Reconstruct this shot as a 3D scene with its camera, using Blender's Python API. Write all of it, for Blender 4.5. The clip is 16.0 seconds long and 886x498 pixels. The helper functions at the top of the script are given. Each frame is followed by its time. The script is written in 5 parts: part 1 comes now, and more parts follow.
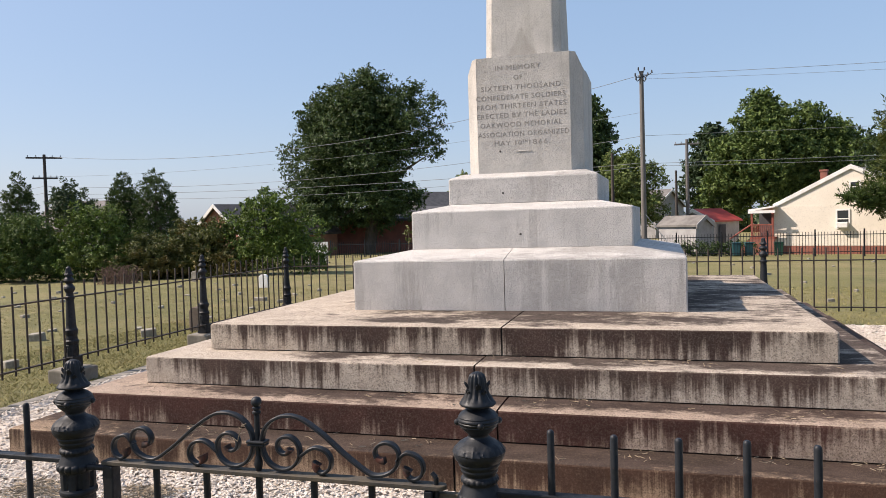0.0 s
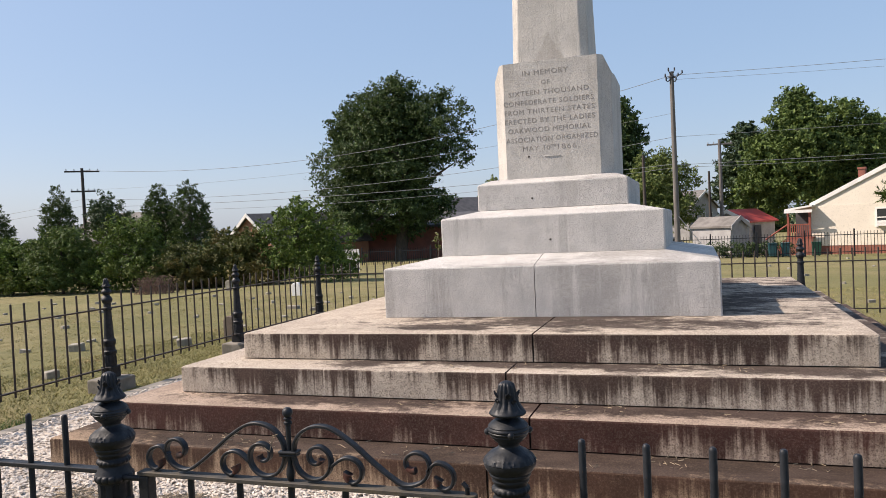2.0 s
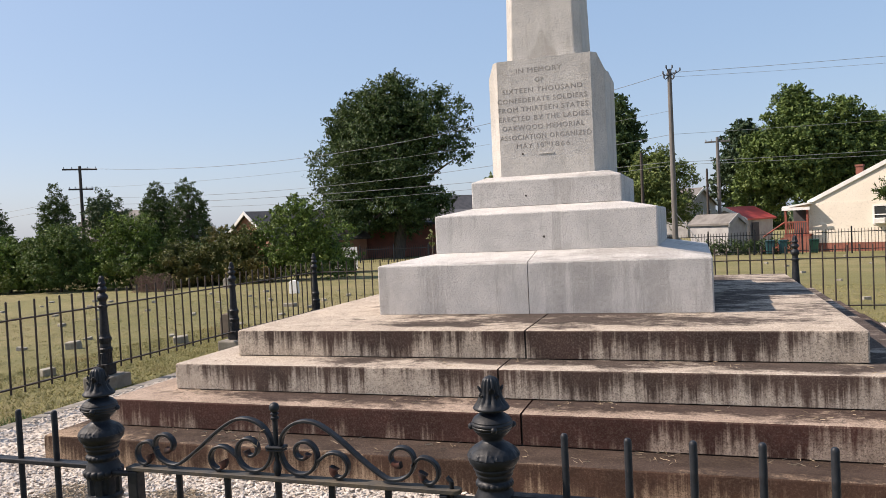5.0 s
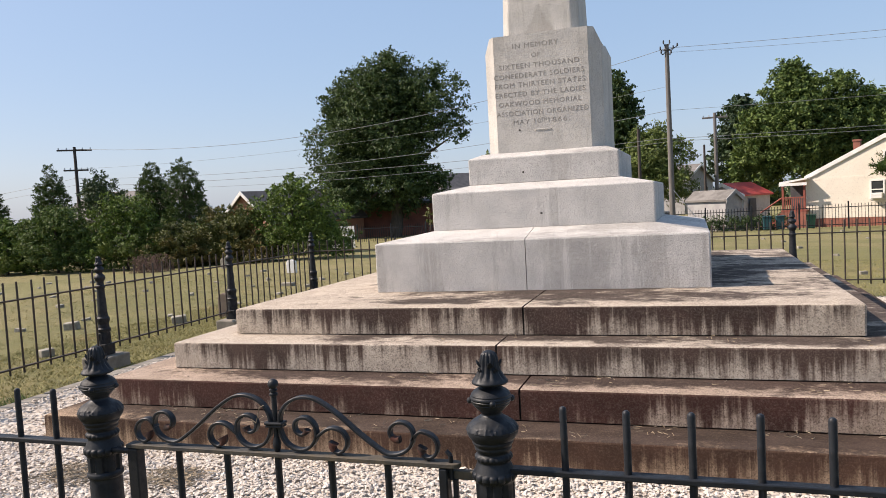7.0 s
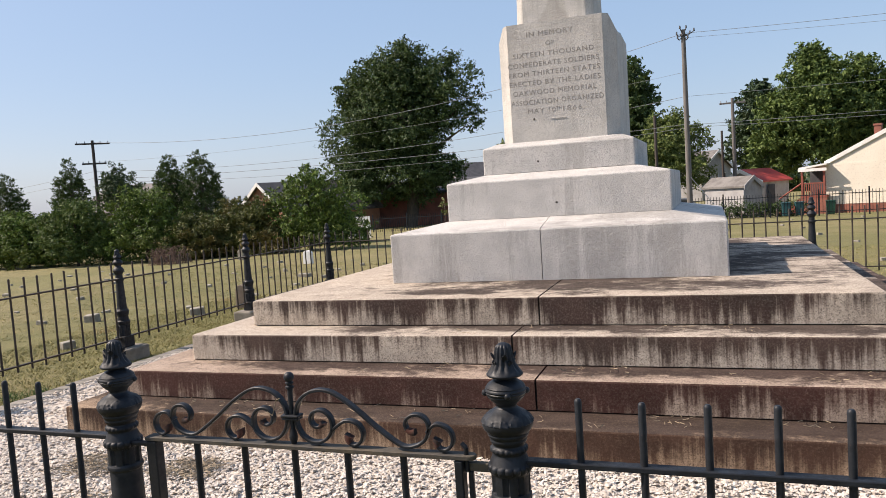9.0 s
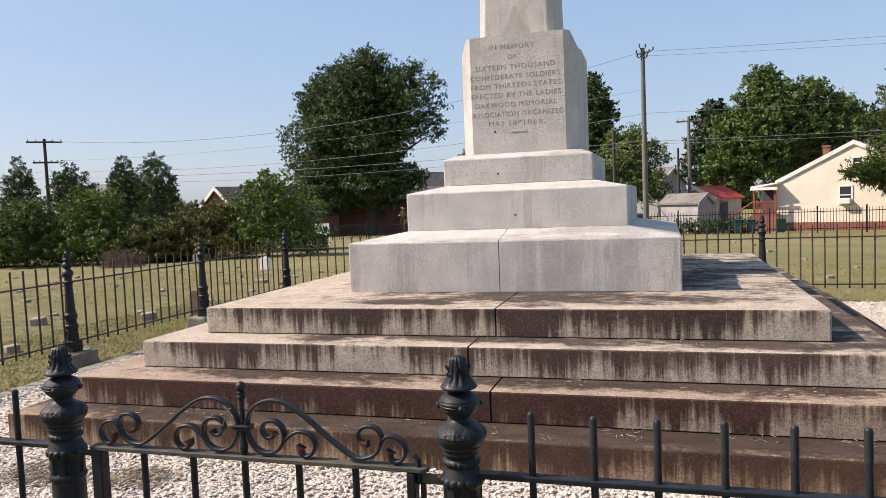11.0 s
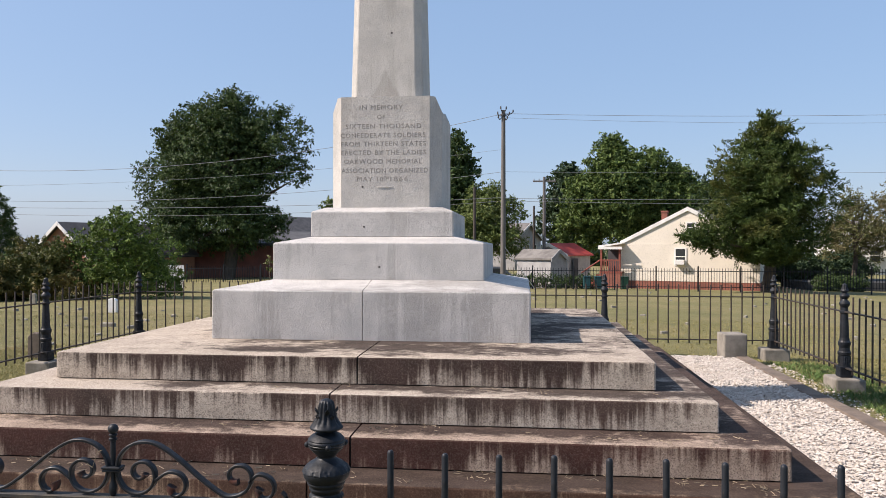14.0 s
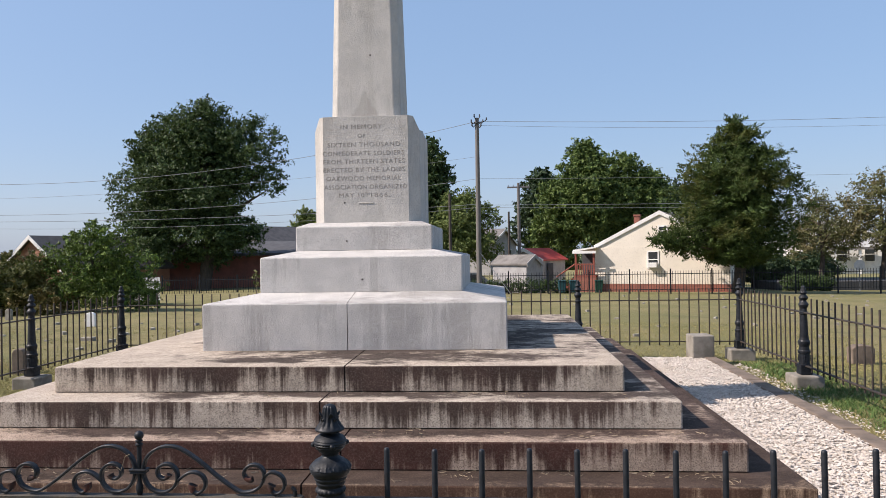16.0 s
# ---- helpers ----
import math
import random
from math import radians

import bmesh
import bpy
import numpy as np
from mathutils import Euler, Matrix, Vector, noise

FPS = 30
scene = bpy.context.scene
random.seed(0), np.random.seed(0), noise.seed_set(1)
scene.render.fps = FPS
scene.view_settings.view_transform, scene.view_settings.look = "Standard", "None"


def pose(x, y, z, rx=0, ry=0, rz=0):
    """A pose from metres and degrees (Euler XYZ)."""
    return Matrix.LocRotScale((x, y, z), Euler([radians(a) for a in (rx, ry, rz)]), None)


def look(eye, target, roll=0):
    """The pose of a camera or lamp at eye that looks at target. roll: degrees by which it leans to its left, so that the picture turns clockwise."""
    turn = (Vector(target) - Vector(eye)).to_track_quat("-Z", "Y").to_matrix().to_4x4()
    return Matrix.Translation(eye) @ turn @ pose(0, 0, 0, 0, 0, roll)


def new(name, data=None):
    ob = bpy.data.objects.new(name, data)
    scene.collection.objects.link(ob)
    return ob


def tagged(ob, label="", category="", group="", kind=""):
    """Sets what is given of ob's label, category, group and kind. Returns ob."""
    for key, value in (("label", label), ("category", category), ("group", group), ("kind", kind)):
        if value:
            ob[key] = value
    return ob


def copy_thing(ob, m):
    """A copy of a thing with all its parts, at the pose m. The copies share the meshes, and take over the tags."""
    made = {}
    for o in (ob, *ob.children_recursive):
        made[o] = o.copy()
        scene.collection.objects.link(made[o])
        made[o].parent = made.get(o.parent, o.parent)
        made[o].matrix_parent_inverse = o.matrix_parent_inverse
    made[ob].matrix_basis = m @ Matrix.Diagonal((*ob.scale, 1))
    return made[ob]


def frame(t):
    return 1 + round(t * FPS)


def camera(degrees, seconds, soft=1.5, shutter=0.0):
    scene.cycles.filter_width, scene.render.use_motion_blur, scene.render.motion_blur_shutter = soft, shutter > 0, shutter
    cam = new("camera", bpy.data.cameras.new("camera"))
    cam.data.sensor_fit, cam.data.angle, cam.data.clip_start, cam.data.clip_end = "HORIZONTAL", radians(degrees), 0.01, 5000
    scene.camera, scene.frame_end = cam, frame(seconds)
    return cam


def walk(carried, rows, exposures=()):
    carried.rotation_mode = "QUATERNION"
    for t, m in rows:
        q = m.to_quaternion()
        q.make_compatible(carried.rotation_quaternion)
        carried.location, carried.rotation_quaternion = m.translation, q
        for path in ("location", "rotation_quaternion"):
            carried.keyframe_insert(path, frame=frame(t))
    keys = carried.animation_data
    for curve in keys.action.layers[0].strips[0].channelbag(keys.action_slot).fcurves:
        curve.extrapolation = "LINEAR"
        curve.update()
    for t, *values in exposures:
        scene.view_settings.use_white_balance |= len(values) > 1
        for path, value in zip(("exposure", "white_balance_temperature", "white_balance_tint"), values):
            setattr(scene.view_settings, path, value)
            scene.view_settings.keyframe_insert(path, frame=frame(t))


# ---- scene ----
cam = camera(61.5, 16.0, soft=0.75)
PATH = [
    (0, (0.255, 0.273, 1.544), (-0.314, 2.189, 1.466), -1.7),
    (0.5, (0.253, 0.277, 1.542), (-0.346, 2.183, 1.457), -1.7),
    (1, (0.247, 0.292, 1.538), (-0.37, 2.192, 1.44), -1.8),
    (1.5, (0.249, 0.291, 1.543), (-0.379, 2.187, 1.455), -2.2),
    (2, (0.265, 0.279, 1.554), (-0.383, 2.171, 1.494), -2.7),
    (2.5, (0.273, 0.281, 1.551), (-0.395, 2.165, 1.502), -2.7),
    (3, (0.283, 0.28, 1.551), (-0.405, 2.157, 1.497), -2.8),
    (3.5, (0.294, 0.281, 1.553), (-0.393, 2.159, 1.494), -3.1),
    (4, (0.31, 0.275, 1.551), (-0.36, 2.159, 1.497), -2.8),
    (6.5, (0.308, 0.28, 1.542), (-0.32, 2.175, 1.436), -3.2),
    (7, (0.306, 0.284, 1.537), (-0.334, 2.175, 1.413), -3.2),
    (7.5, (0.304, 0.289, 1.538), (-0.362, 2.169, 1.394), -3.6),
    (8, (0.311, 0.292, 1.54), (-0.38, 2.163, 1.393), -3.9),
    (10.5, (0.312, 0.288, 1.552), (-0.302, 2.186, 1.399), -3.0),
    (11, (0.318, 0.291, 1.553), (-0.259, 2.202, 1.422), -2.3),
    (11.5, (0.314, 0.278, 1.56), (-0.228, 2.2, 1.445), -1.2),
    (12, (0.314, 0.247, 1.562), (-0.155, 2.188, 1.46), -0.3),
    (12.5, (0.299, 0.201, 1.555), (-0.077, 2.164, 1.467), -0.2),
    (13, (0.26, 0.143, 1.566), (-0.055, 2.116, 1.494), -0.3),
    (13.5, (0.284, 0.101, 1.578), (0.022, 2.084, 1.543), 0.0),
    (14, (0.354, 0.015, 1.594), (0.141, 2.004, 1.585), 0.1),
    (14.5, (0.446, -0.113, 1.617), (0.241, 1.876, 1.562), -0.9),
    (15, (0.472, -0.156, 1.631), (0.271, 1.832, 1.535), -1.1),
    (15.5, (0.415, -0.244, 1.633), (0.234, 1.747, 1.577), -0.9),
    (16, (0.353, -0.328, 1.651), (0.205, 1.667, 1.658), -0.9),
]
walk(cam, [(t, look(eye, target, roll)) for t, eye, target, roll in PATH],
     exposures=[(0.0, 0.61, 6780, 17), (3.0, 0.59, 6840, 17), (7.0, 0.64, 6850, 17), (11.5, 0.64, 6900, 17), (13.5, 0.58, 6580, 17), (16.0, 0.51, 6420, 17)])

# ---- world, sun and exposure ----
TO_SUN = Vector((-0.215, -0.052, 0.205)).normalized()
world = bpy.data.worlds.new("sky")
scene.world = world
world.use_nodes = True
wn = world.node_tree
sky = wn.nodes.new("ShaderNodeTexSky")
sky.sky_type = 'NISHITA'
sky.sun_disc = False
sky.sun_elevation = math.asin(TO_SUN.z)
sky.sun_rotation = math.atan2(TO_SUN.x, TO_SUN.y)
sky.air_density, sky.dust_density, sky.ozone_density = 1.0, 1.6, 4.0
wn.nodes["Background"].inputs["Strength"].default_value = 0.222
soften = wn.nodes.new("ShaderNodeGamma")
soften.inputs["Gamma"].default_value = 0.55
wn.links.new(sky.outputs[0], soften.inputs["Color"])
richer = wn.nodes.new("ShaderNodeHueSaturation")
richer.inputs["Saturation"].default_value = 1.46
wn.links.new(soften.outputs[0], richer.inputs["Color"])
haze = wn.nodes.new("ShaderNodeMix")
haze.data_type = 'RGBA'
haze.inputs[0].default_value = 0.42
haze.inputs[7].default_value = (1.18, 1.70, 2.46, 1)
wn.links.new(richer.outputs[0], haze.inputs[6])
wn.links.new(haze.outputs[2], wn.nodes["Background"].inputs["Color"])
sun_data = bpy.data.lights.new("sun", 'SUN')
sun_data.energy, sun_data.angle, sun_data.color = 4.9, radians(0.55), (1.0, 0.91, 0.79)
sun = new("sun", sun_data)
sun.matrix_basis = look(TO_SUN * 60, (0, 0, 0))


# ---- materials ----
def nodes_of(name):
    m = bpy.data.materials.new(name)
    m.use_nodes = True
    return m, m.node_tree, m.node_tree.nodes["Principled BSDF"]


def link(nt, a, b):
    nt.links.new(a, b)


def noise_node(nt, scale, detail=4.0, rough=0.6, stretch=None, kind="Object"):
    co = nt.nodes.new("ShaderNodeTexCoord")
    n = nt.nodes.new("ShaderNodeTexNoise")
    n.inputs["Scale"].default_value, n.inputs["Detail"].default_value, n.inputs["Roughness"].default_value = scale, detail, rough
    if stretch:
        mp = nt.nodes.new("ShaderNodeMapping")
        mp.inputs["Scale"].default_value = stretch
        link(nt, co.outputs[kind], mp.inputs["Vector"])
        link(nt, mp.outputs[0], n.inputs["Vector"])
    else:
        link(nt, co.outputs[kind], n.inputs["Vector"])
    return n.outputs["Fac"]


def ramp(nt, fac, a, b, lo, hi):
    r = nt.nodes.new("ShaderNodeMapRange")
    r.interpolation_type = 'SMOOTHSTEP'
    r.inputs["From Min"].default_value, r.inputs["From Max"].default_value = a, b
    r.inputs["To Min"].default_value, r.inputs["To Max"].default_value = lo, hi
    link(nt, fac, r.inputs["Value"])
    return r.outputs[0]


def calc(nt, op, a, b):
    n = nt.nodes.new("ShaderNodeMath")
    n.operation = op
    for s, v in zip(n.inputs, (a, b)):
        if isinstance(v, (int, float)):
            s.default_value = v
        else:
            link(nt, v, s)
    return n.outputs[0]


def mix(nt, fac, a, b):
    n = nt.nodes.new("ShaderNodeMix")
    n.data_type = 'RGBA'
    for s, v in ((n.inputs[0], fac), (n.inputs[6], a), (n.inputs[7], b)):
        if isinstance(v, (int, float)):
            s.default_value = v
        elif isinstance(v, tuple):
            s.default_value = (*v, 1)
        else:
            link(nt, v, s)
    return n.outputs[2]


def bump(nt, bsdf, height, strength, distance):
    b = nt.nodes.new("ShaderNodeBump")
    b.inputs["Strength"].default_value, b.inputs["Distance"].default_value = strength, distance
    link(nt, height, b.inputs["Height"])
    link(nt, b.outputs[0], bsdf.inputs["Normal"])


def plain(name, a, b, scale=3.0, fine=40.0, rough=0.7, metal=0.0, strength=0.3, distance=0.004, stretch=None, vary=0.0):
    """A surface between two colours: large patches, fine grain and a little relief."""
    m, nt, bs = nodes_of(name)
    big, small = noise_node(nt, scale, stretch=stretch), noise_node(nt, fine, 6)
    col = mix(nt, ramp(nt, big, 0.35, 0.65, 0, 1), a, b)
    dark = tuple(v * 0.62 for v in a)
    col = mix(nt, ramp(nt, small, 0.5, 0.75, 0, 0.55), col, dark)
    if vary:
        info = nt.nodes.new("ShaderNodeObjectInfo")
        col = mix(nt, calc(nt, 'MULTIPLY', info.outputs["Random"], vary), col, dark)
    link(nt, col, bs.inputs["Base Color"])
    bs.inputs["Roughness"].default_value, bs.inputs["Metallic"].default_value = rough, metal
    bump(nt, bs, small, strength, distance)
    return m


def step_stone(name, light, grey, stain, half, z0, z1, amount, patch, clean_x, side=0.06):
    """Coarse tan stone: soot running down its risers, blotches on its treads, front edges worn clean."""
    m, nt, bs = nodes_of(name)
    geo = nt.nodes.new("ShaderNodeNewGeometry")
    sep, at = nt.nodes.new("ShaderNodeSeparateXYZ"), nt.nodes.new("ShaderNodeSeparateXYZ")
    link(nt, geo.outputs["Normal"], sep.inputs[0])
    link(nt, nt.nodes.new("ShaderNodeTexCoord").outputs["Object"], at.inputs[0])
    up = ramp(nt, sep.outputs["Z"], 0.35, 0.75, 0, 1)
    grain = noise_node(nt, 95.0, 4, 0.75)
    col = mix(nt, ramp(nt, noise_node(nt, 4.0, 5, 0.65), 0.35, 0.65, 0, 1), light, grey)
    col = mix(nt, ramp(nt, noise_node(nt, 17.0, 5, 0.7), 0.45, 0.72, 0, 0.45), col, tuple(v * 0.5 for v in grey))
    col = mix(nt, ramp(nt, grain, 0.47, 0.62, 0, 0.8), col, tuple(v * 0.38 for v in grey))
    col = mix(nt, ramp(nt, noise_node(nt, 110.0, 2, 0.6), 0.58, 0.70, 0, 0.45), col, tuple(min(0.9, v * 1.45) for v in light))
    wide, mid = noise_node(nt, 1.0, 4, 0.6, (3.4, 3.4, 0.10)), noise_node(nt, 1.0, 4, 0.6, (12, 12, 0.22))
    hair = noise_node(nt, 1.0, 4, 0.7, (46, 46, 0.9))
    broad = noise_node(nt, 0.6, 2, 0.5)
    high = ramp(nt, at.outputs["Z"], z0, z1, -0.5, 0.5)
    run = calc(nt, 'ADD', calc(nt, 'MULTIPLY', wide, 0.55), calc(nt, 'MULTIPLY', mid, 0.60))
    run = calc(nt, 'ADD', run, calc(nt, 'MULTIPLY', hair, 0.40))
    run = calc(nt, 'ADD', run, calc(nt, 'MULTIPLY', broad, 0.45))
    run = calc(nt, 'ADD', run, calc(nt, 'MULTIPLY', high, 0.16))
    run = calc(nt, 'ADD', run, calc(nt, 'MULTIPLY', noise_node(nt, 26.0, 4, 0.7), 0.16))
    ends = calc(nt, 'ADD', ramp(nt, at.outputs["X"], clean_x, clean_x + 0.8, 0, 0.24), ramp(nt, at.outputs["X"], -clean_x - 1.0, -clean_x - 0.1, 0.10, 0))
    run = calc(nt, 'SUBTRACT', run, ends)
    low = 1.095 - 0.17 * amount
    down = calc(nt, 'MULTIPLY', ramp(nt, run, low - 0.07, low + 0.15, 0, 0.96), calc(nt, 'SUBTRACT', 1.0, up))
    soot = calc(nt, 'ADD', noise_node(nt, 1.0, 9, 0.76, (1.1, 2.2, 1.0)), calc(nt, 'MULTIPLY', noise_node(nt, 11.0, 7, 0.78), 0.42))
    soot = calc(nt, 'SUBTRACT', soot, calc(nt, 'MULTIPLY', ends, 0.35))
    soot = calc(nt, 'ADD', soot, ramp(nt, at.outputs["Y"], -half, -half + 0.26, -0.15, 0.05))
    soot = calc(nt, 'ADD', soot, ramp(nt, at.outputs["X"], half - 0.42, half - 0.30, 0.0, side))
    soot = calc(nt, 'SUBTRACT', soot, ramp(nt, at.outputs["X"], -half, -half + 1.5, 0.20, 0.0))
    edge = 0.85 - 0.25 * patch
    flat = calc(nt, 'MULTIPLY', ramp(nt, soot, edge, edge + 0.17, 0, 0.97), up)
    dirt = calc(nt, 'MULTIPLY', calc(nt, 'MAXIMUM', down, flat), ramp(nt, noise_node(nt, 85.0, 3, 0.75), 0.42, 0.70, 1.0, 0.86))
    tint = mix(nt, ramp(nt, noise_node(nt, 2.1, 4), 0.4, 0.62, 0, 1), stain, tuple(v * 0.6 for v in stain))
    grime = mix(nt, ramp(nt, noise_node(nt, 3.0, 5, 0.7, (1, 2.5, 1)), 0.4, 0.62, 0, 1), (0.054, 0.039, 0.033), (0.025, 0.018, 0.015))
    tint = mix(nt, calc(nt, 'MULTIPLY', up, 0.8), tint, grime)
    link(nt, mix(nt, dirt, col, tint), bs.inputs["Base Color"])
    bs.inputs["Roughness"].default_value = 0.88
    bs.inputs["Specular IOR Level"].default_value = 0.2
    bump(nt, bs, noise_node(nt, 75.0, 6, 0.75), 0.8, 0.008)
    return m


def granite(name, light, grey, stain, streak_amount, flat_darken, streak_scale=2.6, grain=0.66):
    """Speckled granite with weather streaks running down its upright faces; soot patches on its flat ones also tone
    down the sun there.
    """
    m, nt, bs = nodes_of(name)
    geo = nt.nodes.new("ShaderNodeNewGeometry")
    sep = nt.nodes.new("ShaderNodeSeparateXYZ")
    link(nt, geo.outputs["Normal"], sep.inputs[0])
    up = ramp(nt, sep.outputs["Z"], 0.35, 0.75, 0, 1)
    speck = noise_node(nt, 105.0, 3, 0.75)
    mid = noise_node(nt, 5.0, 5, 0.65)
    col = mix(nt, ramp(nt, mid, 0.35, 0.65, 0, 1), light, grey)
    col = mix(nt, ramp(nt, speck, 0.48, 0.63, 0, grain), col, tuple(v * 0.42 for v in grey))
    pale = noise_node(nt, 120.0, 2, 0.6)
    col = mix(nt, ramp(nt, pale, 0.6, 0.72, 0, 0.4), col, tuple(min(0.9, v * 1.5) for v in light))
    col = mix(nt, ramp(nt, noise_node(nt, 32.0, 3, 0.6), 0.70, 0.76, 0, 0.6), col, tuple(v * 0.3 for v in grey))
    streak = noise_node(nt, streak_scale, 7, 0.72, (1.6, 1.6, 0.16))
    broad = noise_node(nt, 0.8, 3, 0.5)
    run = calc(nt, 'ADD', calc(nt, 'MULTIPLY', streak, 0.72), calc(nt, 'MULTIPLY', broad, 0.3))
    down = calc(nt, 'MULTIPLY', ramp(nt, run, 0.53 - 0.09 * streak_amount, 0.585 - 0.05 * streak_amount, 0, 1), calc(nt, 'SUBTRACT', 1.0, up))
    # flat faces: soot, set strong enough to dim the sunlit tops as well
    soot = noise_node(nt, 1.5, 8, 0.68, (0.55, 1.5, 1.0))
    flat = calc(nt, 'MULTIPLY', ramp(nt, soot, 0.62 - 0.2 * flat_darken, 0.74 - 0.2 * flat_darken, 0, 1), up)
    dirt = calc(nt, 'MAXIMUM', calc(nt, 'MULTIPLY', down, min(0.92, 0.35 + 0.6 * streak_amount)), calc(nt, 'MULTIPLY', flat, 0.86))
    worn = noise_node(nt, 34.0, 6, 0.75)
    dirt = calc(nt, 'MULTIPLY', dirt, ramp(nt, worn, 0.3, 0.62, 1.0, 0.55))
    tint = mix(nt, ramp(nt, noise_node(nt, 1.1, 3), 0.4, 0.62, 0, 1), stain, tuple(v * 0.7 for v in stain))
    col = mix(nt, dirt, col, tint)
    link(nt, col, bs.inputs["Base Color"])
    bs.inputs["Roughness"].default_value = 0.82
    bump(nt, bs, noise_node(nt, 70.0, 6, 0.75), 0.7, 0.008)
    return m


def foliage(name, a, b, c, scale=0.6):
    m, nt, bs = nodes_of(name)
    geo = nt.nodes.new("ShaderNodeNewGeometry")
    col = mix(nt, geo.outputs["Random Per Island"], a, b)
    col = mix(nt, ramp(nt, noise_node(nt, scale, 3), 0.48, 0.68, 0, 0.8), col, c)
    link(nt, col, bs.inputs["Base Color"])
    bs.inputs["Roughness"].default_value = 0.55
    bs.inputs["Specular IOR Level"].default_value = 0.2
    tr = nt.nodes.new("ShaderNodeBsdfTranslucent")
    link(nt, mix(nt, 0.5, col, (0.12, 0.16, 0.02)), tr.inputs["Color"])
    ms = nt.nodes.new("ShaderNodeMixShader")
    ms.inputs[0].default_value = 0.09
    link(nt, bs.outputs[0], ms.inputs[1])
    link(nt, tr.outputs[0], ms.inputs[2])
    link(nt, ms.outputs[0], nt.nodes["Material Output"].inputs["Surface"])
    return m


def island(name, a, b, c, rough=0.8):
    """Loose pieces, each of its own shade."""
    m, nt, bs = nodes_of(name)
    geo = nt.nodes.new("ShaderNodeNewGeometry")
    col = mix(nt, geo.outputs["Random Per Island"], a, b)
    col = mix(nt, ramp(nt, noise_node(nt, 1.3, 4), 0.55, 0.72, 0, 0.7), col, c)
    col = mix(nt, ramp(nt, noise_node(nt, 160.0, 3), 0.5, 0.8, 0, 0.35), col, tuple(v * 0.6 for v in a))
    link(nt, col, bs.inputs["Base Color"])
    bs.inputs["Roughness"].default_value = rough
    return m


def lawn():
    m, nt, bs = nodes_of("lawn")
    big, mid, fine = noise_node(nt, 0.16, 5), noise_node(nt, 1.2, 6, 0.7), noise_node(nt, 22.0, 6, 0.75)
    col = mix(nt, ramp(nt, big, 0.38, 0.62, 0, 1), (0.165, 0.155, 0.050), (0.225, 0.190, 0.080))
    col = mix(nt, ramp(nt, mid, 0.45, 0.7, 0, 0.7), col, (0.10, 0.105, 0.032))
    col = mix(nt, ramp(nt, fine, 0.42, 0.7, 0, 0.6), col, (0.12, 0.095, 0.04))
    col = mix(nt, ramp(nt, noise_node(nt, 0.5, 7, 0.7), 0.62, 0.72, 0, 0.7), col, (0.20, 0.125, 0.07))
    link(nt, col, bs.inputs["Base Color"])
    bs.inputs["Roughness"].default_value = 0.95
    bump(nt, bs, fine, 0.9, 0.05)
    return m


def iron():
    m, nt, bs = nodes_of("painted_iron")
    col = mix(nt, ramp(nt, noise_node(nt, 9.0, 6, 0.7), 0.4, 0.65, 0, 1), (0.0045, 0.006, 0.009), (0.013, 0.0165, 0.022))
    col = mix(nt, ramp(nt, noise_node(nt, 21.0, 8, 0.75), 0.66, 0.72, 0, 0.85), col, (0.10, 0.045, 0.02))
    link(nt, col, bs.inputs["Base Color"])
    link(nt, ramp(nt, noise_node(nt, 30.0, 5), 0.35, 0.7, 0.47, 0.72), bs.inputs["Roughness"])
    bs.inputs["Specular IOR Level"].default_value = 0.34
    bump(nt, bs, noise_node(nt, 120.0, 5), 0.35, 0.002)
    return m


IRON = iron()
DIRTY_IRON = plain("dirty_iron", (0.030, 0.030, 0.030), (0.085, 0.066, 0.042), 7, 90, 0.75, strength=0.5, distance=0.003)
WORN_IRON = plain("worn_iron", (0.020, 0.018, 0.016), (0.050, 0.032, 0.020), 12, 110, 0.75, strength=0.3, distance=0.002)
RUST = plain("rusty_iron", (0.085, 0.026, 0.016), (0.022, 0.014, 0.012), 25, 120, 0.9)
def shaft_stone(base):
    """The dressed granite with one pointed damp stain on its front, low on the shaft."""
    m = base.copy()
    m.name = "shaft_granite"
    nt = m.node_tree
    bs = nt.nodes["Principled BSDF"]
    col = bs.inputs["Base Color"].links[0].from_socket
    at = nt.nodes.new("ShaderNodeSeparateXYZ")
    link(nt, nt.nodes.new("ShaderNodeTexCoord").outputs["Object"], at.inputs[0])
    rise = calc(nt, 'MULTIPLY', calc(nt, 'SUBTRACT', at.outputs["Z"], 3.02), 0.48)
    edge = calc(nt, 'ADD', calc(nt, 'ABSOLUTE', at.outputs["X"], 0.0), rise)
    edge = calc(nt, 'ADD', edge, calc(nt, 'MULTIPLY', noise_node(nt, 9.0, 5, 0.7), 0.10))
    front = ramp(nt, at.outputs["Y"], -0.26, -0.24, 1, 0)
    stain = calc(nt, 'MULTIPLY', ramp(nt, edge, 0.17, 0.205, 0.42, 0), front)
    link(nt, mix(nt, stain, col, (0.25, 0.23, 0.20)), bs.inputs["Base Color"])
    return m


